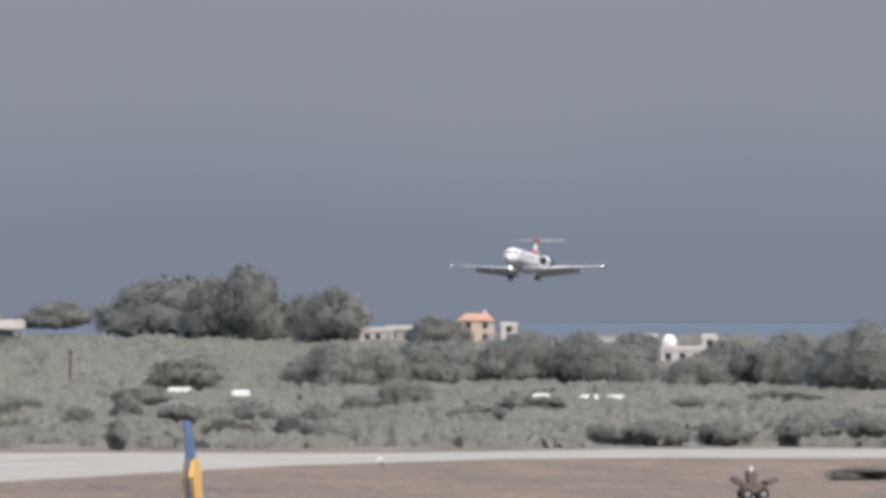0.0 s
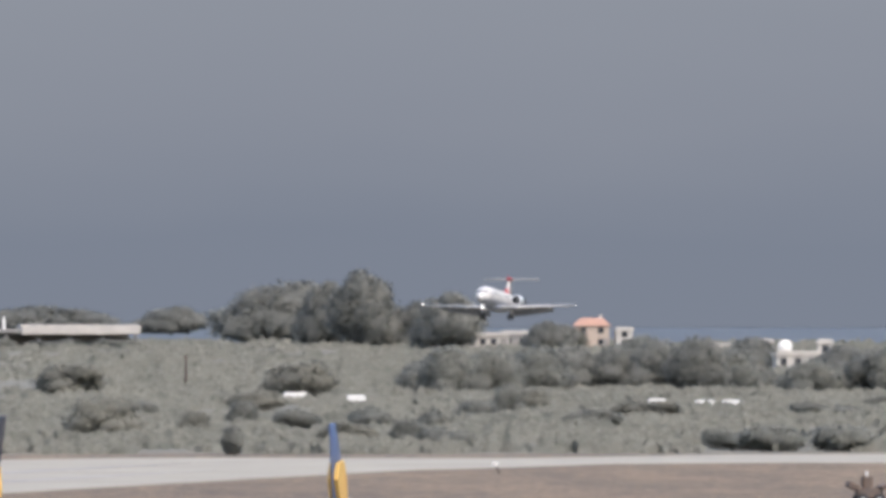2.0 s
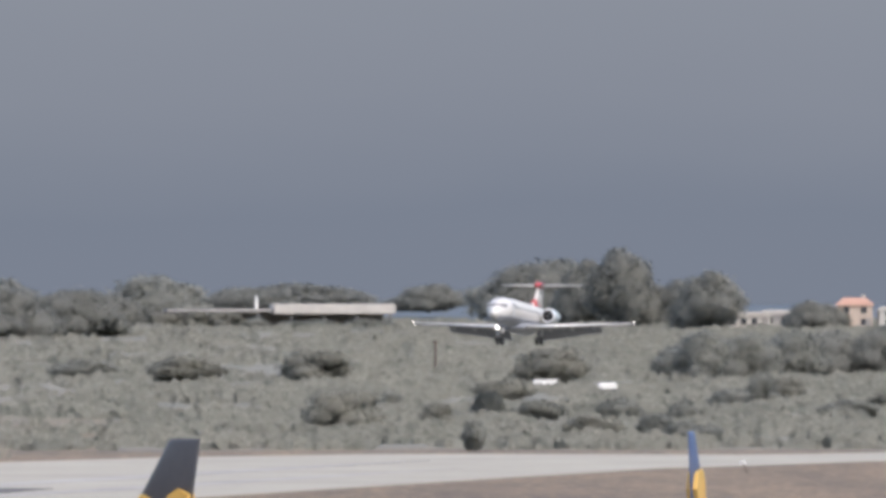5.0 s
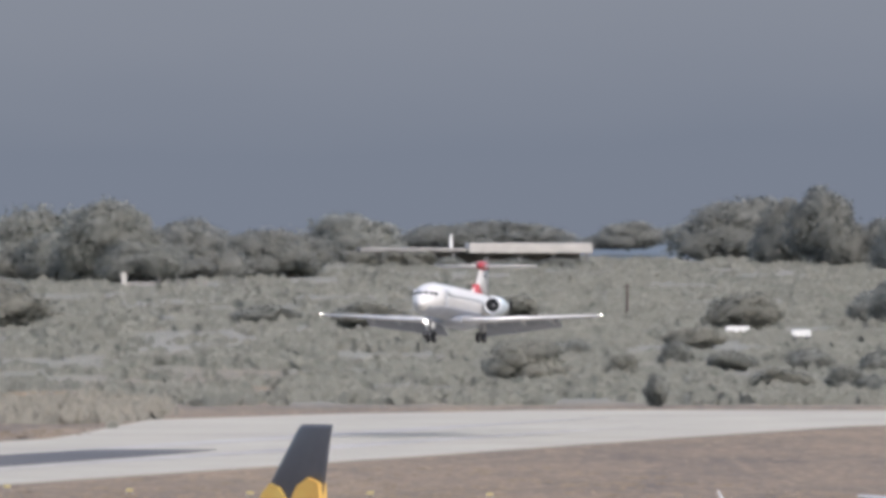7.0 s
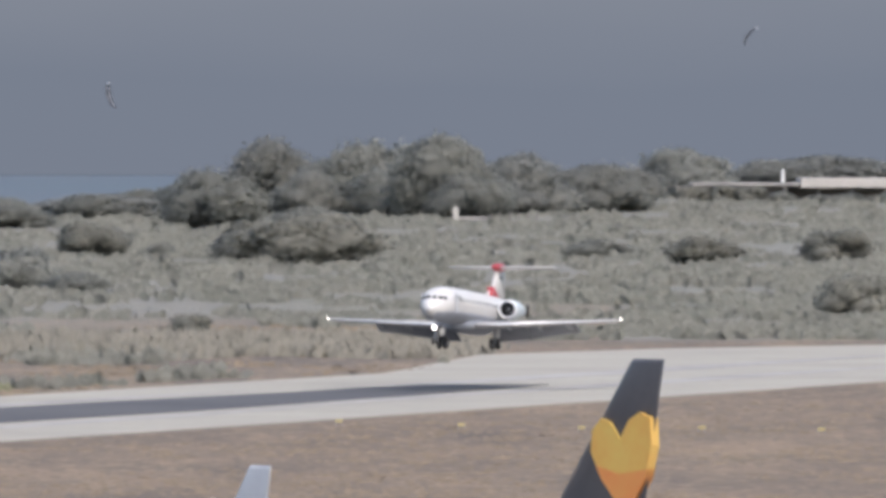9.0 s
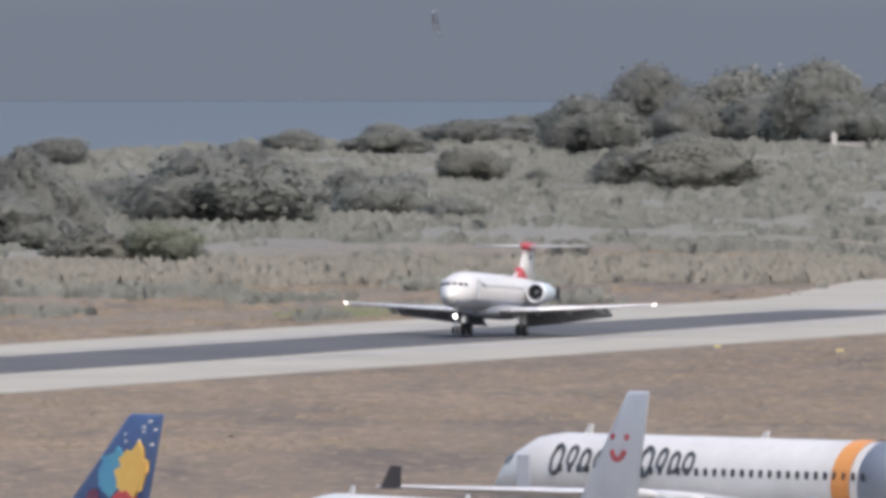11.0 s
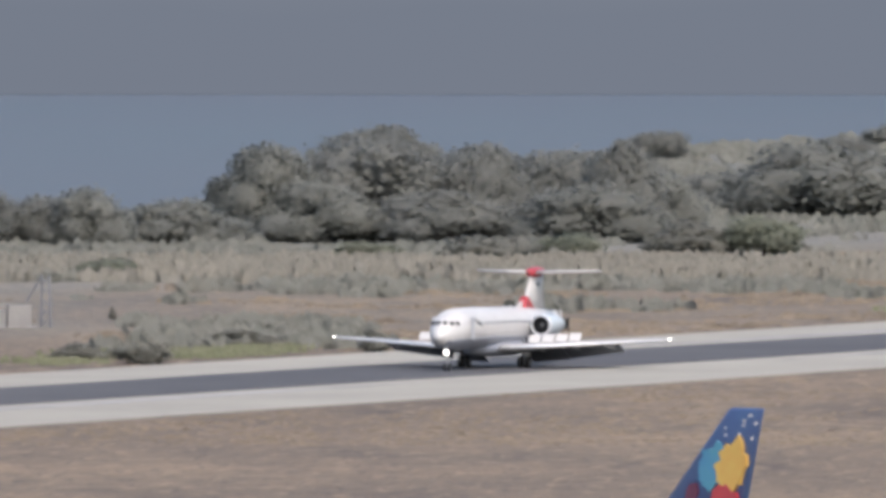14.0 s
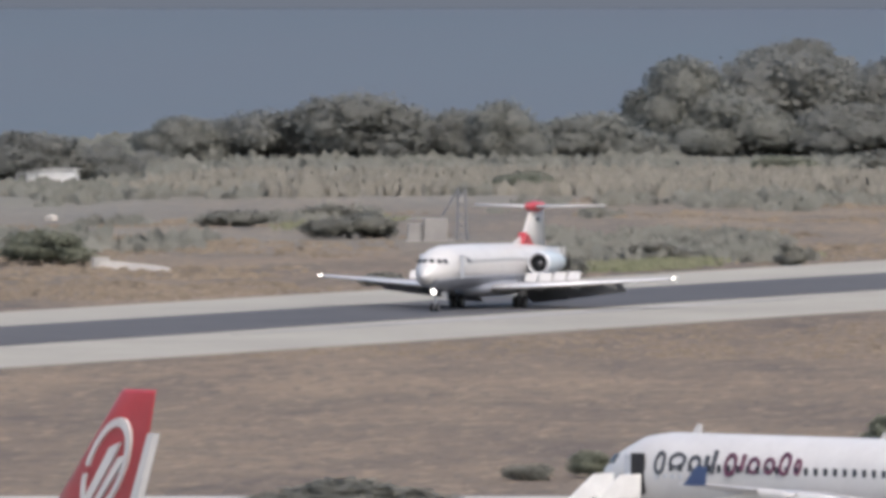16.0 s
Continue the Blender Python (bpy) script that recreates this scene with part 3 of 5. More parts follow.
def build_plants():
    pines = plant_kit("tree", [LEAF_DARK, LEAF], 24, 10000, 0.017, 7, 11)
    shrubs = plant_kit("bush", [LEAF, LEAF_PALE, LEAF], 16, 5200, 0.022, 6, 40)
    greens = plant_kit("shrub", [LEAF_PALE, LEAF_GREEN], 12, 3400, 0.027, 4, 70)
    plant("tree", "crown", pines, thicken(WOOD_RIGHT, 3, 7, 40), "broad grey-green coastal tree in a dense wood", "tree", "wood along the coast", 1)
    plant("tree", "crown", pines, COAST_TREES, "rounded green tree, paled for haze, among coastal scrub", "tree", "coastal trees", 2)
    plant("tree", "crown", pines, thicken(SHORE_TREES, 5, 6, 25), "wide dark-green tree in the belt before the sea", "tree", "tree belt before the sea", 3)
    plant("tree", "crown", pines, thicken(ESTATE_TREES, 4, 7, 60), "dark-green garden tree beside the houses", "tree", "trees round the houses", 4)
    plant("bush", "foliage", shrubs, FIELD_BUSHES, "dark rounded bush in the overgrown field", "bush", "bushes in the field", 5)
    plant("bush", "foliage", shrubs, ESTATE_BUSHES, "low grey-green bush at the field's edge", "bush", "bushes before the houses", 6)
    plant("bush", "foliage", shrubs, HALL_BUSHES, "grey-green bush before the low hall", "bush", "bushes before the hall", 8)
    plant("bush", "foliage", greens, LOW_SHRUBS, "low shrub, paled for haze, on the dry airfield", "bush", "shrubs by the runway", 7)


def tufts(name, mat, label, category, spots, seed, blades, spread, thin=0.5):
    """Many small clumps of stalks and leaves, in one mesh."""
    r = np.random.RandomState(seed)
    verts, faces, normals = [], [], []
    for x, y, w, h in spots:
        # Blades take a shared upward, viewward normal in place of their own, evening shade.
        lean = Vector((r.normal() * 0.12, -0.3 + r.normal() * 0.12, 1)).normalized()
        for k in range(blades):
            a = r.uniform(-0.5 * math.pi, 0.5 * math.pi)
            px, py = x + r.normal() * w * spread, y + r.normal() * w * spread
            hh, ww = h * r.uniform(0.55, 1.1), w * r.uniform(0.25, 0.5)
            lx, ly = r.normal() * 0.25 * hh, r.normal() * 0.25 * hh
            ca, sa = math.cos(a) * ww, math.sin(a) * ww
            i = len(verts)
            verts += [(px - ca * thin, py - sa * thin, -0.05), (px + ca * thin, py + sa * thin, -0.05), (px + ca + lx, py + sa + ly, hh * 0.6), (px + lx, py + ly, hh), (px - ca + lx, py - sa + ly, hh * 0.55)]
            faces.append((i, i + 1, i + 2, i + 3, i + 4))
            normals += [lean] * 5
    me = soft_mesh(name, verts, faces, normals)
    me.materials.append(mat)
    tagged(new(name, me), label, category, kind="stuff")


def scatter(seed, count, lo, hi, near, far, keep, w, h):
    """Spots between two bearings and two distances, even in bearing and in the reciprocal of distance."""
    r = np.random.RandomState(seed)
    out = []
    while len(out) < count:
        b = r.uniform(lo, hi) / 1000
        d = 1 / r.uniform(1 / far, 1 / near)
        x, y = d * math.sin(b), d * math.cos(b)
        if keep(x, y, b * 1000, d):
            k = r.uniform(0.6, 1.4)
            out.append((x, y, w * k, h * k * r.uniform(0.7, 1.2)))
    return out


HALL_BUSHES = [(48, 3272, 7, 3.0), (54, 3271, 5, 3.4), (59, 3271, 7, 3.2), (65, 3273, 5, 2.4), (76, 3270, 9, 1.9), (88, 3272, 9, 2.0)]


def build_scrub():
    def on_field(x, y, b, d):
        beyond = x > 0 and y > 1806 + 0.08 * x
        if (runway_side(x, y) > -36 and not beyond) or d > shore(b) * 0.985:
            return False
        if x > 0 and 1480 < y < 1806 + 0.08 * x:
            return False
        v = noise.noise((x / 22, y / 60, 1.1)) + 0.6 * noise.noise((x / 7, y / 22, 5.1))
        grassy = runway_side(x, y) > -190 and x < 10 and not beyond
        return v > (0.35 if grassy else -0.12)
    tufts("scrub", SCRUB, "overgrown field of grey-green scrub and dry weeds", "scrub", scatter(5, 24000, -118, 85, 1400, 3600, on_field, 1.5, 1.0), 6, 5, 0.5)
    tufts("scrub", SCRUB, "low scrub below the houses along the coast road", "scrub", scatter(8, 9000, 30, 95, 1790, 3900, lambda x, y, b, d: on_field(x, y, b, d), 1.6, 0.9), 9, 5, 0.5)

    def reeds(x, y, b, d):
        wave = 1735 + 25 * noise.noise((x / 25, 0, 3.0)) + 0.3 * (x + 100)
        return x > -170 and abs(y - wave) < 48 + 20 * noise.noise((x / 12, 4, 1.0)) and noise.noise((x / 9, y / 20, 9.0)) > -0.3
    tufts("reeds", REED, "belt of tall pale dry reeds before the trees", "reeds", scatter(12, 9000, -115, 2, 1600, 1840, reeds, 0.8, 1.1), 13, 9, 1.3, 0.8)

    def dry(x, y, b, d):
        s = runway_side(x, y)
        if s < 31 or (x > 0 and 1500 < y < 1835):
            return False
        return noise.noise((x / 30, y / 30, 2.5)) + 0.5 * noise.noise((x / 8, y / 8, 6.5)) > 0.0
    tufts("dry_grass", STRAW, "tufts of dry straw-coloured grass beside the runway", "grass", scatter(21, 2600, -118, 75, 1130, 1760, dry, 0.8, 0.14), 22, 4, 0.9)

    def verge(x, y, b, d):
        s = runway_side(x, y)
        return -150 < s < -31 and noise.noise((x / 14, y / 40, 3.5)) > 0.05 and not (x > 0 and 1500 < y < 1835)
    tufts("dry_grass", STRAW, "dry grass verge between runway and scrub", "grass", scatter(31, 2400, -118, 10, 1280, 1900, verge, 1.0, 0.24), 32, 4, 0.9)


def build_green_grass():
    """Fresh green patches on the verge, placed to fit the camera's view."""
    r = np.random.RandomState(77)
    spots = []
    for cx, cy, w, d, n in ((-109, 1356, 3.5, 14, 130), (-104, 1380, 5, 14, 200), (-97, 1376, 4, 12, 170), (-96, 1402, 4, 12, 130), (-45, 1560, 4.5, 16, 190), (-138, 1550, 4.5, 24, 200), (-98, 1390, 5, 10, 130), (-89, 1421, 3, 10, 90)):
        for i in range(n):
            k = r.uniform(0.6, 1.3)
            x, y = cx + r.normal() * w * 0.5, cy + r.normal() * d * 0.5
            if runway_side(x, y) < -33:
                spots.append((x, y, 0.5 * k, 0.42 * k))
    tufts("green_grass", GRASS, "fresh green grass in patches beside the runway", "grass", spots, 78, 5, 0.9)


# ---- the landing twin-jet ----
HEADING = 90 + 180 - 15.8     # nose towards the viewer, 2.3 degrees off the runway to fit the view


def on_nose(prof, a, z):
    """The pose of a pane on the nose, a degrees round from the front, at height z."""
    best = None
    for i in range(900):
        x = prof[0][0] - 0.006 * i
        q = np.interp(-x, [-p[0] for p in prof], [p[1] for p in prof])
        zc = np.interp(-x, [-p[0] for p in prof], [p[2] for p in prof])
        if q > abs(z - zc):
            y = math.sqrt(q * q - (z - zc) ** 2)
            if y >= 1.18 * math.sin(radians(abs(a))):
                best = (x, math.copysign(1.18 * math.sin(radians(abs(a))), a), z)
                break
    x, y, z = best
    return pose(x + 0.02, y * 1.02, z + 0.02, 0, 0, a * 1.05) @ pose(0, 0, 0, 0, -36, 0)


def droop(ring, x0, slope):
    return [(x, y, z - (x0 - x) * slope) for x, y, z in ring]


def build_jet():
    jet = thing("landing_airliner", Matrix(), "white T-tailed twin-jet airliner with red tail markings, landing", "airplane")
    zc, r = 2.95, 1.65
    prof = [(13.9, 0.05, 2.35), (13.7, 0.34, 2.38), (13.2, 0.72, 2.46), (12.5, 1.08, 2.60), (11.6, 1.38, 2.78), (10.6, 1.57, 2.90), (9.4, 1.65, 2.95), (4, 1.65, 2.95), (-4, 1.65, 2.95), (-7.5, 1.62, 3.0), (-10, 1.35, 3.2), (-12.4, 0.92, 3.5), (-14.4, 0.5, 3.75), (-15.2, 0.2, 3.85)]
    prof = [(x, q, z + 0.34 * min(1.0, max(0.0, (x + 9) / 8))) for x, q, z in prof]
    part("fuselage", loft([oval(x, q, q, z, 28) for x, q, z in prof]), WHITE, jet, smooth=True)
    # Lower shell: grey belly livery, enlarged and darkened to imitate the fuselage's shadow.
    under = [[(x, (q + 0.015) * math.cos(radians(a)), z + (q + 0.015) * math.sin(radians(a))) for a in range(197, 344, 7)] for x, q, z in prof[2:-3]]
    part("shaded_belly_panel", loft(under), BELLY, jet, "grey painted underside, darkened for shade", smooth=True)
    part("wing_fairing", loft([oval(x, w, h, z, 20) for x, w, h, z in ((5.2, 0.2, 0.15, 1.55), (4.0, 1.3, 0.55, 1.62), (1, 1.72, 0.75, 1.68), (-3, 1.7, 0.75, 1.68), (-5.2, 0.9, 0.4, 1.7), (-6.2, 0.2, 0.1, 1.75))]), BELLY, jet, "grey belly fairing", smooth=True)
    # cockpit windows: six panes round the nose
    for i, a in enumerate((-62, -38, -13, 13, 38, 62)):
        m = on_nose(prof, a, 3.84 - 0.06 * abs(a) / 62)
        part("cockpit_window", slab(0.12, 0.38, 0.36, bevel=0.04), DARKGLASS, jet, "dark cockpit pane" if i == 0 else "", at=m)
    for s in (1, -1):
        first = None
        for i in range(20):
            x = 8.6 - 0.78 * i
            m = pose(x, s * 1.585, 3.35 + 0.34 * min(1.0, max(0.0, (x + 9) / 8)))
            if first is None:
                first = part("cabin_window", slab(0.22, 0.10, 0.28, bevel=0.03), WINDOWGREY, jet, at=m)
            else:
                o = new("cabin_window", first.data)
                o.parent, o.matrix_basis = jet, m
        part("door", slab(0.85, 0.04, 1.75, bevel=0.015), TAILGREY, jet, "outlined cabin door", at=pose(9.9, s * 1.60, 3.39))
    # a dark swoosh on the forward fuselage, on both sides
    for s in (1, -1):
        part("marking", plate([(9.3, 4.05), (8.6, 3.92), (7.5, 3.35), (7.9, 3.65), (8.4, 3.90)], s * 1.5, 0.13), LETTER, jet, "dark curved marking")
    for s in (1, -1):
        wing = part("wing", loft([foil(3.4, 6.4, 0.11, s * 1.2, 1.62), foil(1.9, 4.6, 0.10, s * 4.6, 1.80), foil(-1.35, 1.75, 0.11, s * 13.6, 2.30), foil(-1.7, 1.2, 0.09, s * 14.04, 2.33)]), WINGGREY, jet, "swept pale-grey wing", smooth=True)
        part("leading_edge", loft([foil(3.44, 0.5, 0.5, s * 1.6, 1.64), foil(1.94, 0.42, 0.5, s * 4.6, 1.80), foil(-1.30, 0.22, 0.5, s * 13.6, 2.30)]), SUNLIT_METAL, wing, "metal leading edge, whitened for sunlight", smooth=True)
        part("flap", loft([droop(foil(-1.7, 2.6, 0.10, s * 1.9, 1.50), -1.7, 0.44), droop(foil(-1.7, 2.4, 0.10, s * 5.05, 1.70), -1.7, 0.44)]), FLAPGREY, wing, "lowered flap, darkened for shade", at=pose(0, 0, 0.0))
        part("flap", loft([droop(foil(-1.75, 2.3, 0.10, s * 5.1, 1.71), -1.75, 0.44), droop(foil(-2.1, 1.7, 0.10, s * 9.6, 1.98), -2.1, 0.42)]), FLAPGREY, wing)
        for yy in (3.4, 6.2, 9.0):
            part("flap_fairing", loft([oval(x, q, q * 1.2, z, 10, s * yy) for x, q, z in ((0.4, 0.05, 1.55 + yy * 0.05), (-1.2, 0.2, 1.42 + yy * 0.05), (-3.0, 0.22, 1.25 + yy * 0.05), (-4.4, 0.05, 1.05 + yy * 0.05))]), BELLY, wing, smooth=True)
        part("aileron", slab(0.9, 3.2, 0.07, pose(-2.6, s * 11.6, 2.16, 0, 0, -s * 4)), WINGGREY, wing)
        part("wingtip_light", slab(0.16, 0.14, 0.13, pose(-1.65, s * 13.98, 2.36), 0.03), LAMP, wing, "bright white wingtip light")
        for k in range(4):
            sp = part("spoiler", slab(0.78, 0.98, 0.06, pose(-0.39, 0, 0), 0.015), WHITE, wing, "white lift-dumper panel")
            sp.matrix_basis = pose(-0.75 - 0.12 * k, s * (3.0 + 1.08 * k), 2.02 + 0.055 * k)
            SPOILERS.append(sp)
        ey, ez = s * 2.65, 3.35
        eng = part("engine", loft([oval(x, q, q, ez, 24, ey) for x, q in ((-3.55, 0.74), (-3.45, 0.85), (-4.1, 0.91), (-5.6, 0.90), (-7.0, 0.72), (-7.9, 0.58))], caps=False), NACELLE, jet, "pale blue-grey rear-mounted engine nacelle", smooth=True)
        part("intake_lip", loft([oval(x, q, q, ez, 24, ey) for x, q in ((-3.50, 0.68), (-3.42, 0.79), (-3.50, 0.88), (-3.75, 0.90))], caps=False), SUNLIT_METAL, eng, smooth=True)
        part("fan", loft([oval(x, q, q, ez, 24, ey) for x, q in ((-3.95, 0.74), (-4.0, 0.74))]), BLACK, eng, "dark fan face")
        part("intake_liner", loft([oval(x, q, q, ez, 24, ey) for x, q in ((-3.5, 0.70), (-3.97, 0.75))], caps=False), BLACK, eng)
        part("spinner", loft([oval(x, q, q, ez, 14, ey) for x, q in ((-3.55, 0.02), (-3.75, 0.14), (-3.98, 0.2))]), STEEL, eng, smooth=True)
        part("exhaust", loft([oval(x, q, q, ez, 20, ey) for x, q in ((-7.7, 0.60), (-8.6, 0.50))]), BLACK, eng, "dark exhaust nozzle")
        part("reverser_door", slab(1.1, 0.05, 1.15, pose(-8.4, ey + s * 0.62, ez, 0, 0, s * 24), 0.02), BLACK, eng)
        part("pylon", loft([foil(-4.2, 3.2, 0.12, s * 1.3, 3.2), foil(-4.4, 2.8, 0.12, s * 2.1, 3.3)]), WHITE, jet)
        tail = part("tailplane", loft([foil(-8.9, 2.9, 0.10, s * 0.1, 7.4), foil(-10.4, 1.5, 0.09, s * 5.02, 7.52)]), WHITE, jet, "white tailplane on top of the fin", smooth=True)
        part("elevator", slab(0.55, 4.5, 0.05, pose(-11.55, s * 2.6, 7.42, 0, 0, s * 2)), TAILGREY, tail)
        # main gear
        leg = part("main_gear", rod((0, s * 2.5, 0.5), (0.1, s * 2.42, 2.4), 0.13), STEEL, jet, "main undercarriage leg")
        GEAR.append(leg)
        part("drag_strut", rod((0, s * 2.5, 0.9), (1.1, s * 2.3, 1.8), 0.06), STEEL, leg)
        part("gear_door", slab(1.0, 0.05, 1.0, pose(-0.1, s * 2.78, 1.35), 0.02), WINGGREY, leg)
        for dy in (-0.3, 0.3):
            wheel(leg, 0, s * 2.5 + dy, 0.52, 0.52, 0.34)
    fin = part("tail_fin", loft([foil(-6.1, 6.2, 0.085, 0, 4.2, True), foil(-7.4, 4.4, 0.085, 0, 5.6, True), foil(-8.9, 2.9, 0.085, 0, 7.4, True)]), WHITE, jet, "white swept tail fin", smooth=True)
    part("dorsal_fillet", loft([foil(-3.6, 3.2, 0.05, 0, 4.4, True), foil(-6.5, 0.8, 0.08, 0, 5.2, True)]), WHITE, fin)
    part("marking", plate([(-6.55, 4.5), (-7.3, 5.55), (-8.0, 5.2), (-9.0, 4.5)], 0, 0.31), RED, fin, "red band at the fin root")
    part("bullet_fairing", loft([oval(x, q, q * 0.9, 7.45, 14) for x, q in ((-8.0, 0.06), (-8.6, 0.36), (-9.9, 0.46), (-11.3, 0.36), (-12.2, 0.06))]), RED, fin, "red fairing at the fin top", smooth=True)
    part("rudder_mark", plate([(-9.7, 6.5), (-10.2, 6.65), (-10.6, 6.4), (-10.1, 6.3)], 0, 0.2), LETTER, fin)
    for s in (1, -1):
        part("speed_brake", slab(1.6, 0.08, 0.9, pose(-15.2, s * 0.34, 3.85, 0, 0, s * 12), 0.02), WHITE, jet)
    nose = part("nose_gear", rod((11.3, 0, 0.4), (11.2, 0, 2.2), 0.09), STEEL, jet, "nose undercarriage leg")
    GEAR.append(nose)
    for dy in (-0.2, 0.2):
        wheel(nose, 11.3, dy, 0.34, 0.34, 0.2)
    part("landing_light", loft([oval(x, q, q, 1.55, 12) for x, q in ((11.60, 0.17), (11.74, 0.14), (11.82, 0.05))]), LAMP, nose, "bright landing light")
    part("gear_door", slab(1.3, 0.04, 0.6, pose(10.4, 0.4, 1.25), 0.02), WHITE, nose)
    return jet


SPOILERS, GEAR = [], []


# ---- parked airliners ----
def stroke(w, h, m):
    """A plain painted shape the size of a letter: a slim bar, or an open ring where it is wide."""
    if w < 0.5:
        return slab(w, 0.12, h, m, 0.03)
    n, t = 14, 0.17
    bm = bmesh.new()
    rings = []
    for y, a, b in ((-0.06, w / 2, h / 2), (0.06, w / 2, h / 2), (0.06, w / 2 - t, h / 2 - t), (-0.06, w / 2 - t, h / 2 - t)):
        rings.append([bm.verts.new(m @ Vector((a * math.cos(2 * math.pi * i / n), y, b * math.sin(2 * math.pi * i / n)))) for i in range(n)])
    for k in range(4):
        p, q = rings[k], rings[(k + 1) % 4]
        for i in range(n):
            bm.faces.new((p[i], p[(i + 1) % n], q[(i + 1) % n], q[i]))
    return bm


def build_airliner(label, fin_paint, art, titles, rear=None, engine=None, winglet=None, root=-12.0, tip_z=4.35, wide=1.0, fence=1.6, rear_from=8):
    """A narrow-body: nose towards +x, main wheels at the origin, fin tip at x -19.9, z 11.76."""
    ob = thing("parked_airliner", Matrix(), label, "airplane", "airliners on the apron")
    prof = [(17.0, 0.05, 3.25), (16.7, 0.5, 3.3), (16.0, 1.0, 3.45), (15.0, 1.45, 3.65), (13.6, 1.85, 3.85), (12.2, 1.98, 3.9), (6, 1.98, 3.9), (-6, 1.98, 3.9), (-9.5, 1.93, 3.95), (-13, 1.55, 4.3), (-16.5, 1.0, 4.75), (-19, 0.55, 5.1), (-20.4, 0.22, 5.25)]
    fu = part("fuselage", loft([oval(x, q, q * 1.03, z, 32) for x, q, z in prof]), WHITE, ob, smooth=True)
    if rear:
        part("tail_paint", loft([oval(x, q + 0.03, q * 1.03 + 0.03, z, 32) for x, q, z in prof[rear_from:]]), rear, ob, "painted tail section", smooth=True)
    part("tail_cone", loft([oval(x, q, q, z, 16) for x, q, z in ((-19.9, 0.42, 5.2), (-20.9, 0.2, 5.32))]), SUNLIT_METAL, ob, smooth=True)
    fin = part("tail_fin", loft([foil(root, 18.3 + root, 0.07, 0, 5.4, True), foil(-17.55, 2.2, 0.09, 0, 11.6, True), foil(-17.8, 2.0, 0.05, 0, 11.76, True)]), fin_paint, ob, smooth=True)
    for nm, outline, depth, paint, lab in art:
        lean = 0.18 if root > -11 else 0.22
        part(nm, plate([(x + (11.76 - z) * (0.0 if nm.startswith("heart") else lean), z) for x, z in outline], 0, depth), paint, fin, lab)
    for i, a in enumerate((-58, -32, -10, 10, 32, 58)):
        part("cockpit_window", slab(0.12, 0.6, 0.5, bevel=0.04), DARKGLASS, ob, at=on_nose(prof, a, 4.62))
    first = None
    for s in (1, -1):
        for i in range(34):
            m = pose(10.6 - 0.62 * i, s * 1.95, 4.35)
            if first is None:
                first = part("cabin_window", slab(0.24, 0.10, 0.36, bevel=0.03), WINDOWDARK, ob, at=m)
            else:
                o = new("cabin_window", first.data)
                o.parent, o.matrix_basis = ob, m
        for x in (13.2, -11.8):
            part("door", slab(0.9, 0.06, 1.9, bevel=0.02), TAILGREY, ob, at=pose(x, s * (1.90 if x > 0 else 1.70), 3.95))
    for x, z, w, h, tilt, paint in titles:
        for s in (1, -1):
            q = math.sqrt(max(0.1, 2.0 ** 2 - (z - 3.9) ** 2))
            part("lettering", stroke(w, h, pose(x, s * (q - 0.02), z, s * math.degrees(math.asin((z - 3.9) / 2.05)), tilt, 0)), paint, fu)
    for s in (1, -1):
        wing = part("wing", loft([foil(4.2, 7.0, 0.13, s * 1.7, 3.0), foil(1.0, 4.1, 0.12, s * 6.6, 3.45), foil(-3.9, 1.6, 0.10, s * 16.9 * wide, tip_z)]), WINGGREY, ob, "swept grey wing", smooth=True)
        part("leading_edge", loft([foil(4.25, 0.5, 0.5, s * 2.0, 3.02), foil(1.05, 0.42, 0.5, s * 6.6, 3.45), foil(-3.85, 0.2, 0.5, s * 16.9 * wide, tip_z)]), SUNLIT_METAL, wing, smooth=True)
        part("winglet", loft([foil(-4.1, 1.4, 0.06, s * 16.9 * wide, tip_z - 0.05), foil(-5.1, 0.75, 0.06, s * (16.9 * wide + 0.31 * fence), tip_z + fence)]), winglet or WHITE, wing)
        part("flap", slab(1.2, 9.0, 0.10, pose(-3.3, s * 7.6, 3.35, 0, 0, -s * 8) @ pose(0, 0, 0, s * 5, 0, 0)), TAILGREY, wing)
        for yy in (4.5, 8.2, 11.8):
            part("flap_fairing", loft([oval(x, q, q * 1.2, 2.7 + yy * 0.085, 10, s * yy) for x, q in ((0.2 - yy * 0.2, 0.05), (-1.2 - yy * 0.2, 0.24), (-3.2 - yy * 0.2, 0.22), (-4.6 - yy * 0.15, 0.05))]), WHITE, wing, smooth=True)
        ey, ez = s * 5.75, 2.0
        eng = part("engine", loft([oval(x, q, q, ez, 24, ey) for x, q in ((4.6, 0.92), (4.7, 1.03), (4.0, 1.14), (2.6, 1.15), (1.2, 0.95), (0.4, 0.72))], caps=False), engine or WHITE, ob, "engine nacelle under the wing", smooth=True)
        part("fan", loft([oval(x, q, q, ez, 24, ey) for x, q in ((4.1, 0.95), (4.0, 0.95))]), BLACK, eng)
        part("exhaust", loft([oval(x, q, q, ez, 18, ey) for x, q in ((0.9, 0.6), (-0.5, 0.35))]), STEEL, eng)
        part("pylon", loft([foil(3.0, 4.0, 0.08, ey, 3.3), foil(3.4, 3.6, 0.08, ey, 2.9)]), WHITE, ob)
        part("tailplane", loft([foil(-15.0, 3.6, 0.10, s * 0.6, 5.35), foil(-18.0, 1.5, 0.09, s * 6.2, 5.95)]), WINGGREY, ob, "pale tailplane", smooth=True)
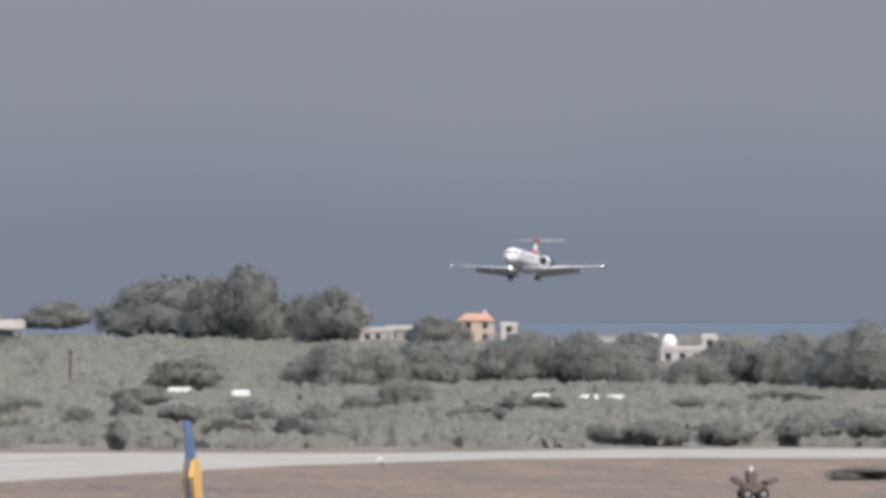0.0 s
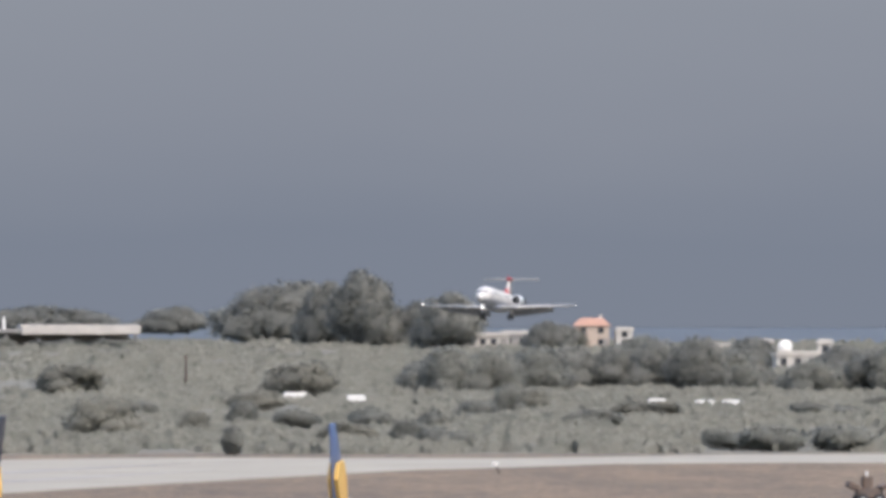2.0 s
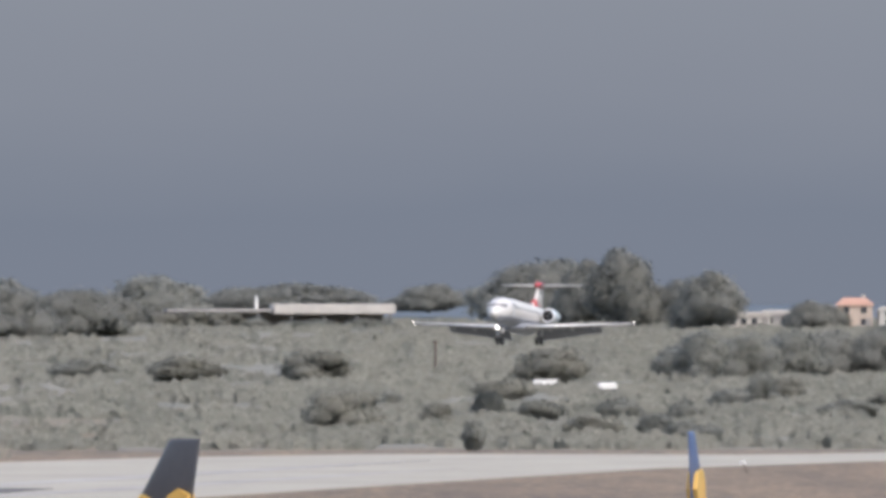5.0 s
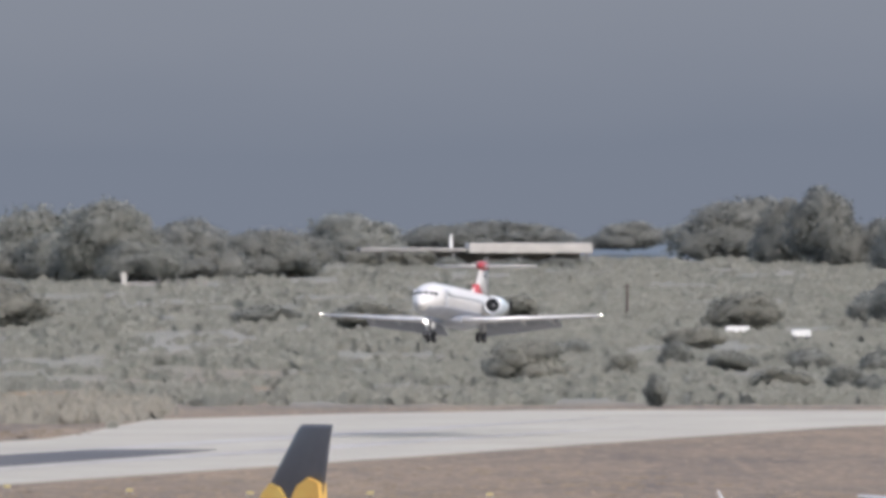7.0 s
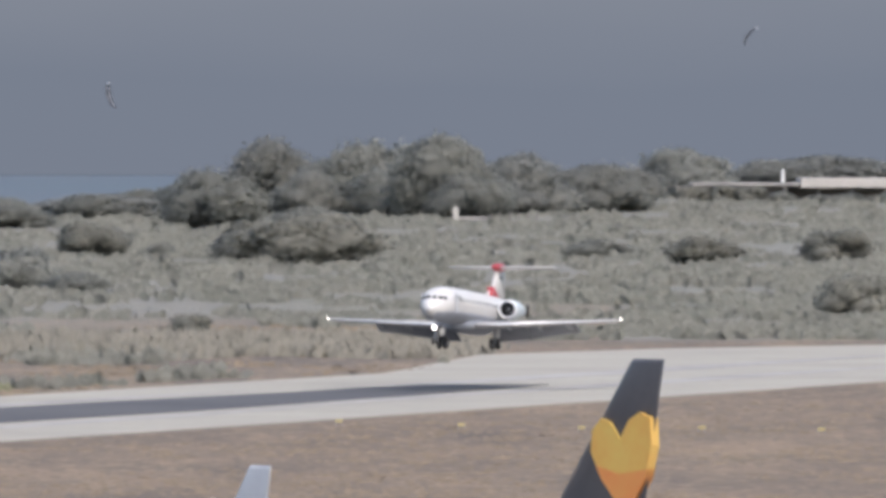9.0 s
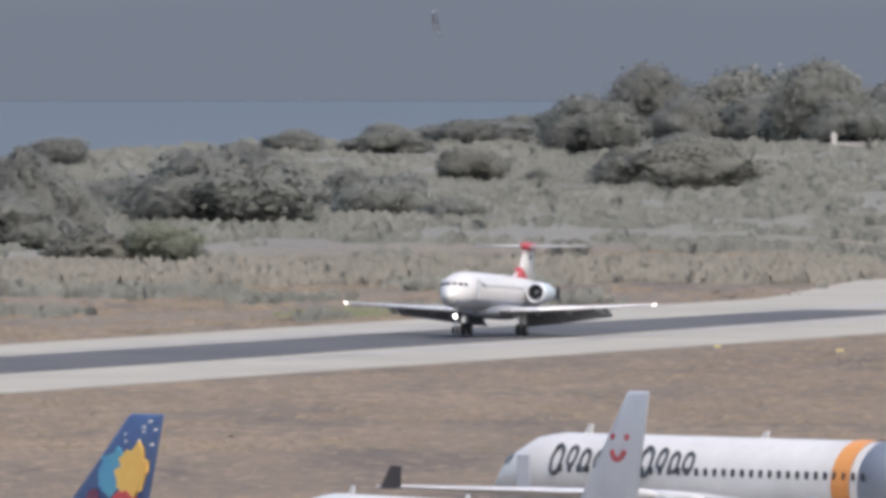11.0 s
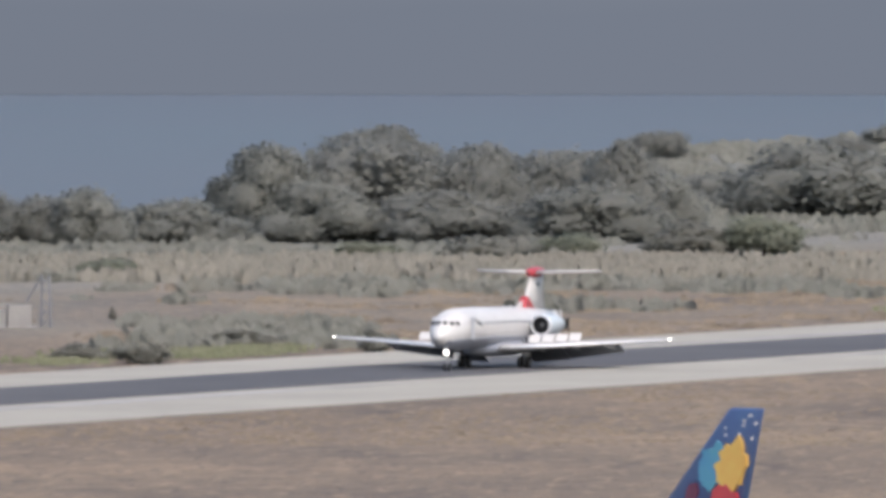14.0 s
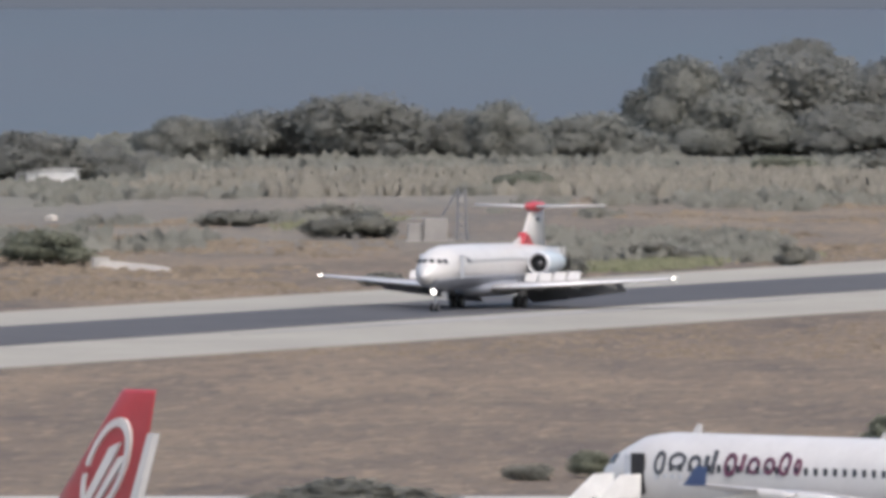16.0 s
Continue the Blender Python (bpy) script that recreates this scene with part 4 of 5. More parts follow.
        leg = part("main_gear", rod((0, s * 3.8, 0.5), (0, s * 3.6, 3.0), 0.16), STEEL, ob)
        for dy in (-0.4, 0.4):
            wheel(leg, 0, s * 3.8 + dy, 0.58, 0.58, 0.42)
    nose = part("nose_gear", rod((12.6, 0, 0.3), (12.6, 0, 2.4), 0.11), STEEL, ob)
    for dy in (-0.25, 0.25):
        wheel(nose, 12.6, dy, 0.38, 0.38, 0.22)
    for x, h in ((11.0, 0.4), (-1.0, 0.3)):
        part("antenna", plate([(x, 5.9), (x - 0.55, 5.9), (x - 0.6, 5.95 + h), (x - 0.35, 5.95 + h)], 0, 0.04), WHITE, ob)
    return ob


def park(ob, tip_x, tip_y, size, off, long=1.0):
    """Put the fin tip over (tip_x, tip_y); off: degrees by which the nose points left of straight away."""
    m = Matrix.Rotation(radians(90 + off), 4, "Z") @ Matrix.Diagonal((size * long, size, size, 1))
    d = m @ Vector((-19.9, 0, 0))
    ob.matrix_basis = Matrix.Translation((tip_x - d.x, tip_y - d.y, 0.06)) @ m


def bars(x, z, widths, h, paint, gap=0.22, lean=0.0):
    """Plain bars in a row, for writing that is not lettered, running towards the tail."""
    out = []
    for i, w in enumerate(widths):
        out.append((x - w / 2, z + (0.12 * h if i % 3 == 1 else 0.0), w, h * (1.25 if i % 4 == 0 else 0.9), lean, paint))
        x -= w + gap
    return out


def curve_outline(cx, cz, r1, r2, a0, a1, n=10):
    o = [(cx + r1 * math.cos(radians(a0 + (a1 - a0) * i / n)), cz + r1 * math.sin(radians(a0 + (a1 - a0) * i / n))) for i in range(n + 1)]
    return o + [(cx + r2 * math.cos(radians(a1 + (a0 - a1) * i / n)), cz + r2 * math.sin(radians(a1 + (a0 - a1) * i / n))) for i in range(n + 1)]


def blob(cx, cz, r, seed, n=18, stretch=1.0):
    q = random.Random(seed)
    return [(cx + r * q.uniform(0.72, 1.18) * math.cos(2 * math.pi * i / n), cz + r * stretch * q.uniform(0.72, 1.18) * math.sin(2 * math.pi * i / n)) for i in range(n)]


def build_apron():
    # charcoal tail with a golden heart
    heart = [(-17.1, 6.3), (-15.9, 7.3), (-15.2, 8.3), (-15.3, 9.1), (-15.9, 9.55), (-16.5, 9.4), (-17.1, 8.8), (-17.7, 9.5), (-18.4, 9.8), (-19.1, 9.6), (-19.2, 8.6), (-18.8, 7.4), (-18.1, 6.6)]
    low = [(-17.1, 6.3), (-15.9, 7.3), (-15.55, 7.8), (-17.1, 7.5), (-18.9, 7.7), (-18.8, 7.4), (-18.1, 6.6)]
    a = build_airliner("white airliner with a charcoal tail and golden heart", CHARCOAL, [("heart", heart, 0.26, YELLOW, "golden heart on the fin"), ("heart_point", low, 0.275, ORANGE, "orange point of the heart")],
                       bars(11.4, 4.75, (0.85, 0.7, 0.75, 1.1, 0.75, 0.6), 1.3, LETTER) + bars(5.3, 4.75, (0.9, 0.7, 0.7, 0.75), 1.3, LETTER), rear=BELLY, winglet=CHARCOAL, root=-11.9, wide=1.6, fence=0.95)
    part("orange_band", loft([oval(x, 1.99 + 0.03, 2.05 + 0.03, 3.92, 32) for x in (-7.8, -9.0)], caps=False), ORANGE, a, "orange band round the rear fuselage")
    fin = next(o for o in a.children if o.name.startswith("tail_fin"))
    fin.matrix_basis = pose(0, 0, -1.264) @ Matrix.Diagonal((1, 1, 1.234, 1))
    park(a, 11.85, 900, 1.17, 45, 0.969)
    b = build_airliner("white airliner with a pale grey tail and red curve", TAILGREY, [("smile", curve_outline(-17.6, 9.0, 0.75, 0.5, 195, 345), 0.24, RED, "red curved mark"), ("dot", blob(-16.9, 9.5, 0.16, 3), 0.22, RED, ""), ("dot", blob(-18.3, 9.5, 0.16, 5), 0.22, RED, "")], [], winglet=TAILGREY)
    park(b, -8.3, 824.7, 1.0, 30)
    # blue tail splashed with bright colours
    splash = [("yellow_splash", blob(-18.55, 9.1, 0.95, 2, 26, stretch=1.25), 0.25, YELLOW, "yellow splash"), ("light_blue_splash", blob(-17.3, 9.0, 0.9, 4, 26, stretch=1.2), 0.235, SKYBLUE, "light blue splash"), ("red_splash", blob(-18.3, 7.1, 0.95, 6, 26, stretch=1.15), 0.28, RED, "red splash"), ("plum_splash", blob(-16.4, 7.8, 0.45, 8), 0.27, PLUM, "plum splash"), ("blue_splash", blob(-15.3, 6.5, 0.7, 10), 0.30, BLUE, "")]
    q = random.Random(5)
    splash += [("star", blob(-17.6 - 1.9 * q.random() - 0.2 * k / 9, 10.2 + 1.3 * q.random(), 0.07, k, 6), 0.16, WHITE, "") for k in range(9)]
    word = bars(11.7, 4.55, (0.7, 1.1, 0.8, 0.26, 0.26), 0.95, LETTER, 0.2) + bars(7.2, 4.55, (0.8, 0.26, 0.8, 0.75, 0.75, 0.5), 0.95, PLUM, 0.22)
    c = build_airliner("white airliner with a blue tail splashed with bright colours", BLUE, splash, word + bars(11.6, 3.9, (0.3, 0.3, 0.3, 0.3), 0.22, TAILGREY, 0.2), winglet=BLUE, fence=0.8)
    # Black slab on the skin imitates the unlit inside of an open doorway.
    part("open_doorway", slab(0.9, 0.10, 1.95, bevel=0.03), BLACK, c, "dark open cabin doorway", at=pose(12.75, 1.93, 4.0))
    park(c, -30.3, 783.4, 1.0, 51)
    # red tail with a white oval ring
    ring = curve_outline(-17.55, 8.6, 2.0, 1.65, 0, 350, 24)
    ring = [(-17.55 + (x + 17.55) * 0.62 - (z - 8.6) * 0.25, z) for x, z in ring]
    d = build_airliner("white airliner with a red tail and white oval ring", RED, [("ring", ring, 0.26, WHITE, "white oval ring"), ("white_stripe", [(-16.9, 7.2), (-16.5, 7.2), (-17.7, 9.4), (-18.3, 9.6), (-17.9, 8.8)], 0.28, WHITE, ""), ("white_stripe", [(-17.4, 7.1), (-17.1, 7.1), (-18.3, 9.0), (-18.8, 9.1)], 0.28, WHITE, ""), ("white_trailing", [(-19.0, 5.7), (-19.5, 5.7), (-20.2, 10.0), (-19.8, 10.0)], 0.16, WHITE, "")], [], winglet=WHITE)
    park(d, -67.5, 679, 1.0, 46)
    # passenger stairs at the multi-coloured tail's front door and at the grey tail's
    build_stairs(c, 13.2)
    build_stairs(b, 13.2)
    taxi = build_airliner("white airliner with a blue and yellow tail, taxiing", BLUE, [("yellow_patch", [(-15.6, 6.4), (-16.0, 8.6), (-16.7, 9.4), (-18.4, 9.2), (-19.2, 8.2), (-18.6, 6.8)], 0.34, YELLOW, "yellow patch"), ("light_blue_patch", [(-13.8, 5.6), (-15.2, 7.0), (-17.5, 6.6), (-19.3, 6.4), (-19.4, 5.6)], 0.35, SKYBLUE, "")],
                            bars(11.4, 4.75, (0.85, 0.7, 0.75, 1.1, 0.75, 0.6), 1.3, LETTER) + bars(5.3, 4.75, (0.9, 0.7, 0.7, 0.75), 1.3, LETTER), rear=BLUE, tip_z=5.2, fence=0.7, rear_from=10)
    taxi.name = "taxiing_airliner"
    taxi.scale = (1.1, 1.1, 1.1)
    return taxi


def build_stairs(plane, x):
    m = plane.matrix_basis
    m = Matrix.Translation((0, 0, 0.0)) @ m
    p, q, sc = m.to_translation(), m.to_quaternion(), m.to_scale().x
    st = thing("passenger_stairs", Matrix.LocRotScale(m @ Vector((x, 2.1, 0)), q, (sc, sc, sc)), "white mobile passenger stairs at an open cabin door", "stairs", "stairs on the apron")
    part("platform", slab(1.8, 1.4, 0.15, pose(0, 0.8, 2.9), 0.03), WHITEPAINT, st)
    for i in range(14):
        part("step", slab(1.4, 0.32, 0.05, pose(0, 1.7 + 0.3 * i, 2.72 - 0.19 * i)), STEEL, st)
    for s in (-1, 1):
        part("side_panel", loft([[(s * 0.85, 0.1, 2.95), (s * 0.85, 1.5, 2.95), (s * 0.85, 5.9, 0.1), (s * 0.85, 5.9, 1.1), (s * 0.85, 1.5, 4.0), (s * 0.85, 0.1, 4.0)], [(s * 0.90, 0.1, 2.95), (s * 0.90, 1.5, 2.95), (s * 0.90, 5.9, 0.1), (s * 0.90, 5.9, 1.1), (s * 0.90, 1.5, 4.0), (s * 0.90, 0.1, 4.0)]]), WHITEPAINT, st)
        part("support_leg", rod((s * 0.7, 1.0, 0.1), (s * 0.7, 1.0, 2.85), 0.07), STEEL, st)
        for y in (1.0, 4.6):
            wheel(st, s * 0.75, y, 0.3, 0.3, 0.18)


# ---- buildings and small things ----
def box_part(name, sx, sy, sz, x, y, z, mat, parent, label="", bevel=0.05):
    return part(name, slab(sx, sy, sz, pose(x, y, z + sz / 2), bevel), mat, parent, label)


def house(x, y, rz, w, d, h, wall, label, roof="flat", windows=3, floors=1):
    ob = thing("house", pose(x, y, 0, 0, 0, rz), label, "house", "houses by the coast")
    box_part("wall", w, d, h, 0, 0, 0, wall, ob)
    if roof == "flat":
        r = box_part("roof", w + 0.5, d + 0.5, 0.35, 0, 0, h + 0.003, PLASTER, ob)
        box_part("parapet", w, 0.2, 0.5, 0, -d / 2, h + 0.36, PLASTER, r)
    else:
        rf = bmesh.new()
        a = [(-w / 2 - 0.4, -d / 2 - 0.4, h), (w / 2 + 0.4, -d / 2 - 0.4, h), (w / 2 + 0.4, d / 2 + 0.4, h), (-w / 2 - 0.4, d / 2 + 0.4, h)]
        b = [(-w / 2 + 1.2, -0.1, h + d * 0.22), (w / 2 - 1.2, -0.1, h + d * 0.22), (w / 2 - 1.2, 0.1, h + d * 0.22), (-w / 2 + 1.2, 0.1, h + d * 0.22)]
        r = part("roof", loft([a, b], rf), ROOFTILE, ob)
        box_part("chimney", 0.7, 0.7, 1.4, w * 0.25, 0.4, h + d * 0.1, PLASTER, r)
    for f in range(floors):
        for i in range(windows):
            wx = (i + 0.5) / windows * w - w / 2
            z = h * (f + 0.35) / floors
            wn_ = box_part("window", 1.1, 0.12, 1.2, wx, -d / 2 - 0.02, z, WINDOWDARK, ob, bevel=0.02)
            box_part("sill", 1.3, 0.25, 0.1, wx, -d / 2 - 0.06, z - 0.12, PLASTER, wn_, bevel=0.02)
    box_part("door", 1.0, 0.14, 2.05, w * 0.38, -d / 2 - 0.02, 0, SHADEWALL, ob, bevel=0.02)
    return ob


def build_buildings():
    # long flat-roofed hall with an open front and a mast on the roof
    hall = thing("flat_hall", pose(70.5, 3288, 0, 0, 0, 4), "long low hall with pale flat roof and dark open front", "building")
    box_part("back_wall", 46, 0.4, 2.9, -2, 4, 0, SHADEWALL, hall)
    box_part("roof", 24, 10, 1.9, 10.5, 0, 2.6, PLASTER, hall, "pale flat roof with a thick rim", 0.1)
    box_part("roof", 21, 9, 0.7, -12.1, 0, 2.9, SHADEWALL, hall, "weathered lean-to roof", 0.1)
    for i in range(8):
        box_part("pillar", 0.5, 0.5, 2.89, -24 + 6.5 * i, -3.8, 0, SHADEWALL, hall)
    part("mast", rod((-4.6, 0, 3.6), (-4.6, 0, 6.2), 0.35, 0.25), WHITEPAINT, hall)
    house(181.6, 3244, -2, 6.8, 6.8, 4.6, TANWALL, "tan two-storey house with tiled roof among trees", "hip", 2, 2)
    house(187.8, 3242, 0, 3.4, 6.1, 3.5, PLASTER, "pale annex beside the tan house", "flat", 1, 2)
    house(160.9, 3248, 3, 8.4, 6.1, 2.4, PLASTER, "long pale house with flat roof above the trees", "flat", 4, 1)
    house(169.8, 3257, 0, 11.4, 6.1, 2.7, SHADEWALL, "low grey house behind the trees", "flat", 4, 1)
    house(151.8, 3390, 0, 7.5, 6, 4.0, PLASTER, "small pale house with dark openings", "flat", 3, 1)
    house(191.4, 2802, 4, 7.5, 5.8, 2.5, PLASTER, "white villa with a small tower among trees", "flat", 3, 1)
    house(196.7, 2806, 0, 2.5, 3.3, 4.5, PLASTER, "pale square house tower", "flat", 1, 2)
    dome = thing("satellite_dish", pose(189.4, 2800, 2.85), "white round dish on the villa's roof", "dish")
    part("dish", loft([[(q * math.cos(a), z, 1.1 + q * math.sin(a)) for a in [k * 0.449 for k in range(14)]] for q, z in ((0.1, 0.5), (0.9, 0.3), (1.3, -0.2), (1.28, -0.26))]), WHITEPAINT, dome, smooth=True)
    part("foot", rod((0, 0.4, 0), (0, 0.4, 1.0), 0.15), STEEL, dome)
    house(158.3, 2499, 0, 2.5, 2.6, 2.0, PLASTER, "little pale block hut in the scrub", "flat", 1, 1)
    wall = thing("garden_wall", pose(167.8, 2499, 0), "pale grey garden wall in the scrub", "wall")
    box_part("wall", 7.2, 0.4, 1.4, 0, 0, 0, SHADEWALL, wall)
    box_part("coping", 7.4, 0.6, 0.15, 0, 0, 1.403, PLASTER, wall)
    wall = thing("garden_wall", pose(204.9, 3176, 0), "pale boundary wall before the trees", "wall")
    box_part("wall", 8, 0.4, 1.6, 0, 0, 0, PLASTER, wall)
    box_part("coping", 8.2, 0.6, 0.15, 0, 0, 1.603, PLASTER, wall)
    for x, y in ((201.2, 2672), (204.1, 2754), (203.5, 3059)):
        house(x, y, 5, 2.6, 3, 2.6, PLASTER, "tiny white hut between dark trees", "flat", 1, 1)
    for x, y, w in ((139.3, 2235, 2.6), (143.0, 2235, 2.4), (133.5, 2249, 2.4), (93.5, 2296, 2.6), (86.2, 2331, 3.4)):
        van = thing("van", pose(x, y, 0), "white van parked in the scrub", "van", "parked vans")
        body = part("body", slab(w, 1.8, 0.95, pose(0, 0, 0.85), 0.12), WHITEPAINT, van)
        part("windscreen", slab(0.5, 1.5, 0.4, pose(w / 2 - 0.22, 0, 1.1)), DARKGLASS, body)
        for sx in (-0.32, 0.32):
            for sy in (-0.75, 0.75):
                wheel(van, sx * w, sy, 0.3, 0.3, 0.2)
    shed = thing("shed", pose(-182.5, 1722, 0, 0, 0, -4), "low white shed with flat roof before the trees", "shed")
    box_part("wall", 6.2, 3, 1.75, 0, 0, 0, WHITEPAINT, shed)
    box_part("roof", 6.6, 3.4, 0.14, 0, 0, 1.753, WHITEPAINT, shed)
    box_part("door", 0.9, 0.1, 1.3, -2.4, -1.52, 0, SHADEWALL, shed)
    cabin = thing("equipment_cabin", pose(-122.4, 1475, 0, 0, 0, 8), "grey equipment cabin beside a lattice mast", "cabin")
    box_part("cabin_body", 2.1, 1.8, 1.9, 0.1, 0, 0.15, SHADEWALL, cabin)
    box_part("cabinet", 1.3, 1.2, 1.5, -1.7, 0.2, 0.1, SHADEWALL, cabin)
    box_part("plinth", 4.4, 2.4, 0.15, -0.5, 0, 0, APRON, cabin)
    part("rail", rod((-2.5, -1, 2.0), (-0.8, -1, 2.1), 0.05), STEEL, cabin)
    mast = thing("lattice_mast", pose(-120.4, 1480, 0), "grey lattice mast with slanted braces", "mast")
    for sx in (-0.45, 0.45):
        for sy in (-0.45, 0.45):
            part("upright", rod((sx, sy, 0), (sx * 0.7, sy * 0.7, 4.6), 0.06), STEEL, mast)
    for k in range(5):
        for s in (-1, 1):
            part("brace", rod((-0.42 * s, -0.44, 0.9 * k), (0.42 * s, -0.40, 0.9 * k + 0.9), 0.035), STEEL, mast)
    part("arm", rod((-0.4, 0, 4.4), (-1.7, 0, 2.2), 0.06), STEEL, mast)
    for x, y, lab in ((76.4, 2509, "dark wooden pole standing in scrub"), (-7.5, 2500, "short dark stump in the field")):
        pole = thing("pole", pose(x, y, 0), lab, "pole")
        part("post", rod((0, 0, 0), (0, 0, 5.2 if x > 0 else 1.0), 0.28, 0.2), BARK, pole)
        part("crossarm", slab(1.0, 0.2, 0.2, pose(0, 0, 4.8 if x > 0 else 0.9)), BARK, pole)
    stone = thing("pale_ruin", pose(3.4, 2950, 0), "low pale broken wall with one standing corner", "ruin")
    box_part("corner", 1.0, 1.0, 2.3, -1.2, 0, 0, PLASTER, stone)
    box_part("wall_stub", 5.5, 0.5, 0.7, 1.6, 0, 0, SHADEWALL, stone)
    for i in range(6):
        box_part("post", 0.3, 0.3, 1.3, 5 + 1.6 * i, 0.5, 0, SHADEWALL, stone)
    for x, y, w, h in ((-89.8, 1796, 2.8, 0.9), (-87.1, 2066, 0.9, 1.0), (-132.6, 1893, 1.0, 0.5), (-165, 1560, 1.2, 0.6)):
        bm = bmesh.new()
        bmesh.ops.create_icosphere(bm, subdivisions=3, radius=1)
        for v in bm.verts:
            v.co *= 1 + 0.22 * noise.noise(v.co * 1.7 + Vector((x, y, 0)))
            v.co = Vector((v.co.x * w / 2, v.co.y * w / 2.4, max(-0.2, v.co.z) * h))
        tagged(part("boulder", bm, ROCK, at=pose(x, y, 0)), "pale limestone boulder lying in dry grass", "rock", "boulders")
    culvert = thing("culvert", pose(-138.1, 1371, 0, 0, 0, -28), "pale concrete culvert bank beside the runway", "culvert")
    part("bank", loft([[(-3.6, -1, 0), (3.6, -1, 0), (3.6, 1, 0), (-3.6, 1, 0)], [(-3.2, -0.3, 0.75), (2.2, -0.3, 0.35), (2.2, 0.4, 0.35), (-3.2, 0.4, 0.75)]]), ROCK, culvert)
    part("headwall", slab(0.4, 2.2, 1.0, pose(-3.5, 0, 0.5), 0.05), APRON, culvert)
    for x, y in ((-8.7, 1418), (1.5, 1404), (11.4, 1394), (21.3, 1394), (31.0, 1388)):
        mk = thing("marker_board", pose(x, y, 0, 0, 0, 5), "small yellow marker board on short legs", "marker", "markers along the runway")
        part("board", slab(0.6, 0.12, 0.26, pose(0, 0, 0.38), 0.03), SIGNYELLOW, mk)
        for s in (-0.25, 0.25):
            part("leg", rod((s, 0, 0), (s, 0, 0.26), 0.04), STEEL, mk)
    for x, y in ((81.0, 1668), (139.3, 1930)):
        lt = thing("approach_light", pose(x, y, 0), "small approach light on a tilted post", "light")
        part("post", rod((0.25, 0, 0), (-0.1, 0, 0.9), 0.07), MACHINE, lt)
        part("lamp_head", slab(0.6, 0.4, 0.4, pose(-0.2, 0, 1.0), 0.08), WHITEPAINT, lt)
    dig = thing("earth_mover", pose(106.2, 1478, 0, 0, 0, 10), "dark earth-moving machine on the dry grass", "machine")
    body = part("body", slab(2.4, 1.6, 1.0, pose(0, 0, 1.1), 0.15), MACHINE, dig)
    part("cab", slab(0.9, 1.2, 1.1, pose(-0.2, 0, 2.15), 0.1), MACHINE, body)
    part("blade", slab(1.2, 2.2, 0.5, pose(1.6, 0, 1.75, 0, -20, 0), 0.05), MACHINE, body)
    part("bucket", slab(1.0, 1.8, 0.5, pose(-1.6, 0, 1.8, 0, 24, 0), 0.05), MACHINE, body)
    part("beacon", rod((-0.2, 0, 2.7), (-0.2, 0, 3.2), 0.12), WHITEPAINT, body)
    for sx in (-0.8, 0.8):
        for sy in (-0.8, 0.8):
            wheel(dig, sx, sy, 0.55, 0.55, 0.4)


def build_kite(size):
    """An inflated arc of cloth with a front tube and struts, standing upright in the wind."""
    ob = thing("surf_kite", Matrix(), "dark surf kite greyed for haze, with a pale tip, over the sea", "kite", "kites over the sea")
    def rib(a, chord):
        y, z = 0.25 * size * math.cos(a), 0.5 * size * math.sin(a)
        return [(y + 0.02, 0.0, z), (y + 0.05, -chord * 0.5, z * 1.03), (y, -chord, z), (y - 0.05, -chord * 0.5, z * 0.97)]
    angles = [radians(-80 + 160 * i / 12) for i in range(13)]
    part("canopy", loft([rib(a, 0.32 * size * math.cos(a * 0.9) + 0.1) for a in angles]), KITECLOTH, ob, smooth=True)
    edge = bmesh.new()
    for a, b in zip(angles, angles[1:]):
        rod((0.25 * size * math.cos(a), 0.03, 0.5 * size * math.sin(a)), (0.25 * size * math.cos(b), 0.03, 0.5 * size * math.sin(b)), 0.14, n=8, bm=edge)
    part("front_tube", edge, KITECLOTH, ob)
    part("wing_tip", rod((0.1 * size, 0.02, 0.44 * size), (0.03 * size, -0.02, 0.52 * size), 0.26, 0.16, n=8), TAILGREY, ob, "pale panel at the tip")
    for a in (-0.7, 0.0, 0.7):
        y, z = 0.25 * size * math.cos(a), 0.5 * size * math.sin(a)
        part("strut", rod((y - 0.06, 0, z), (y - 0.06, -0.3 * size * math.cos(a), z), 0.06, n=6), TAILGREY, ob)
    return ob


build_ground()
build_runway()
build_sea()
JET = build_jet()
TAXI = build_apron()
build_buildings()
build_plants()
build_scrub()
build_green_grass()
KITES = [build_kite(5.6), build_kite(4.6)]


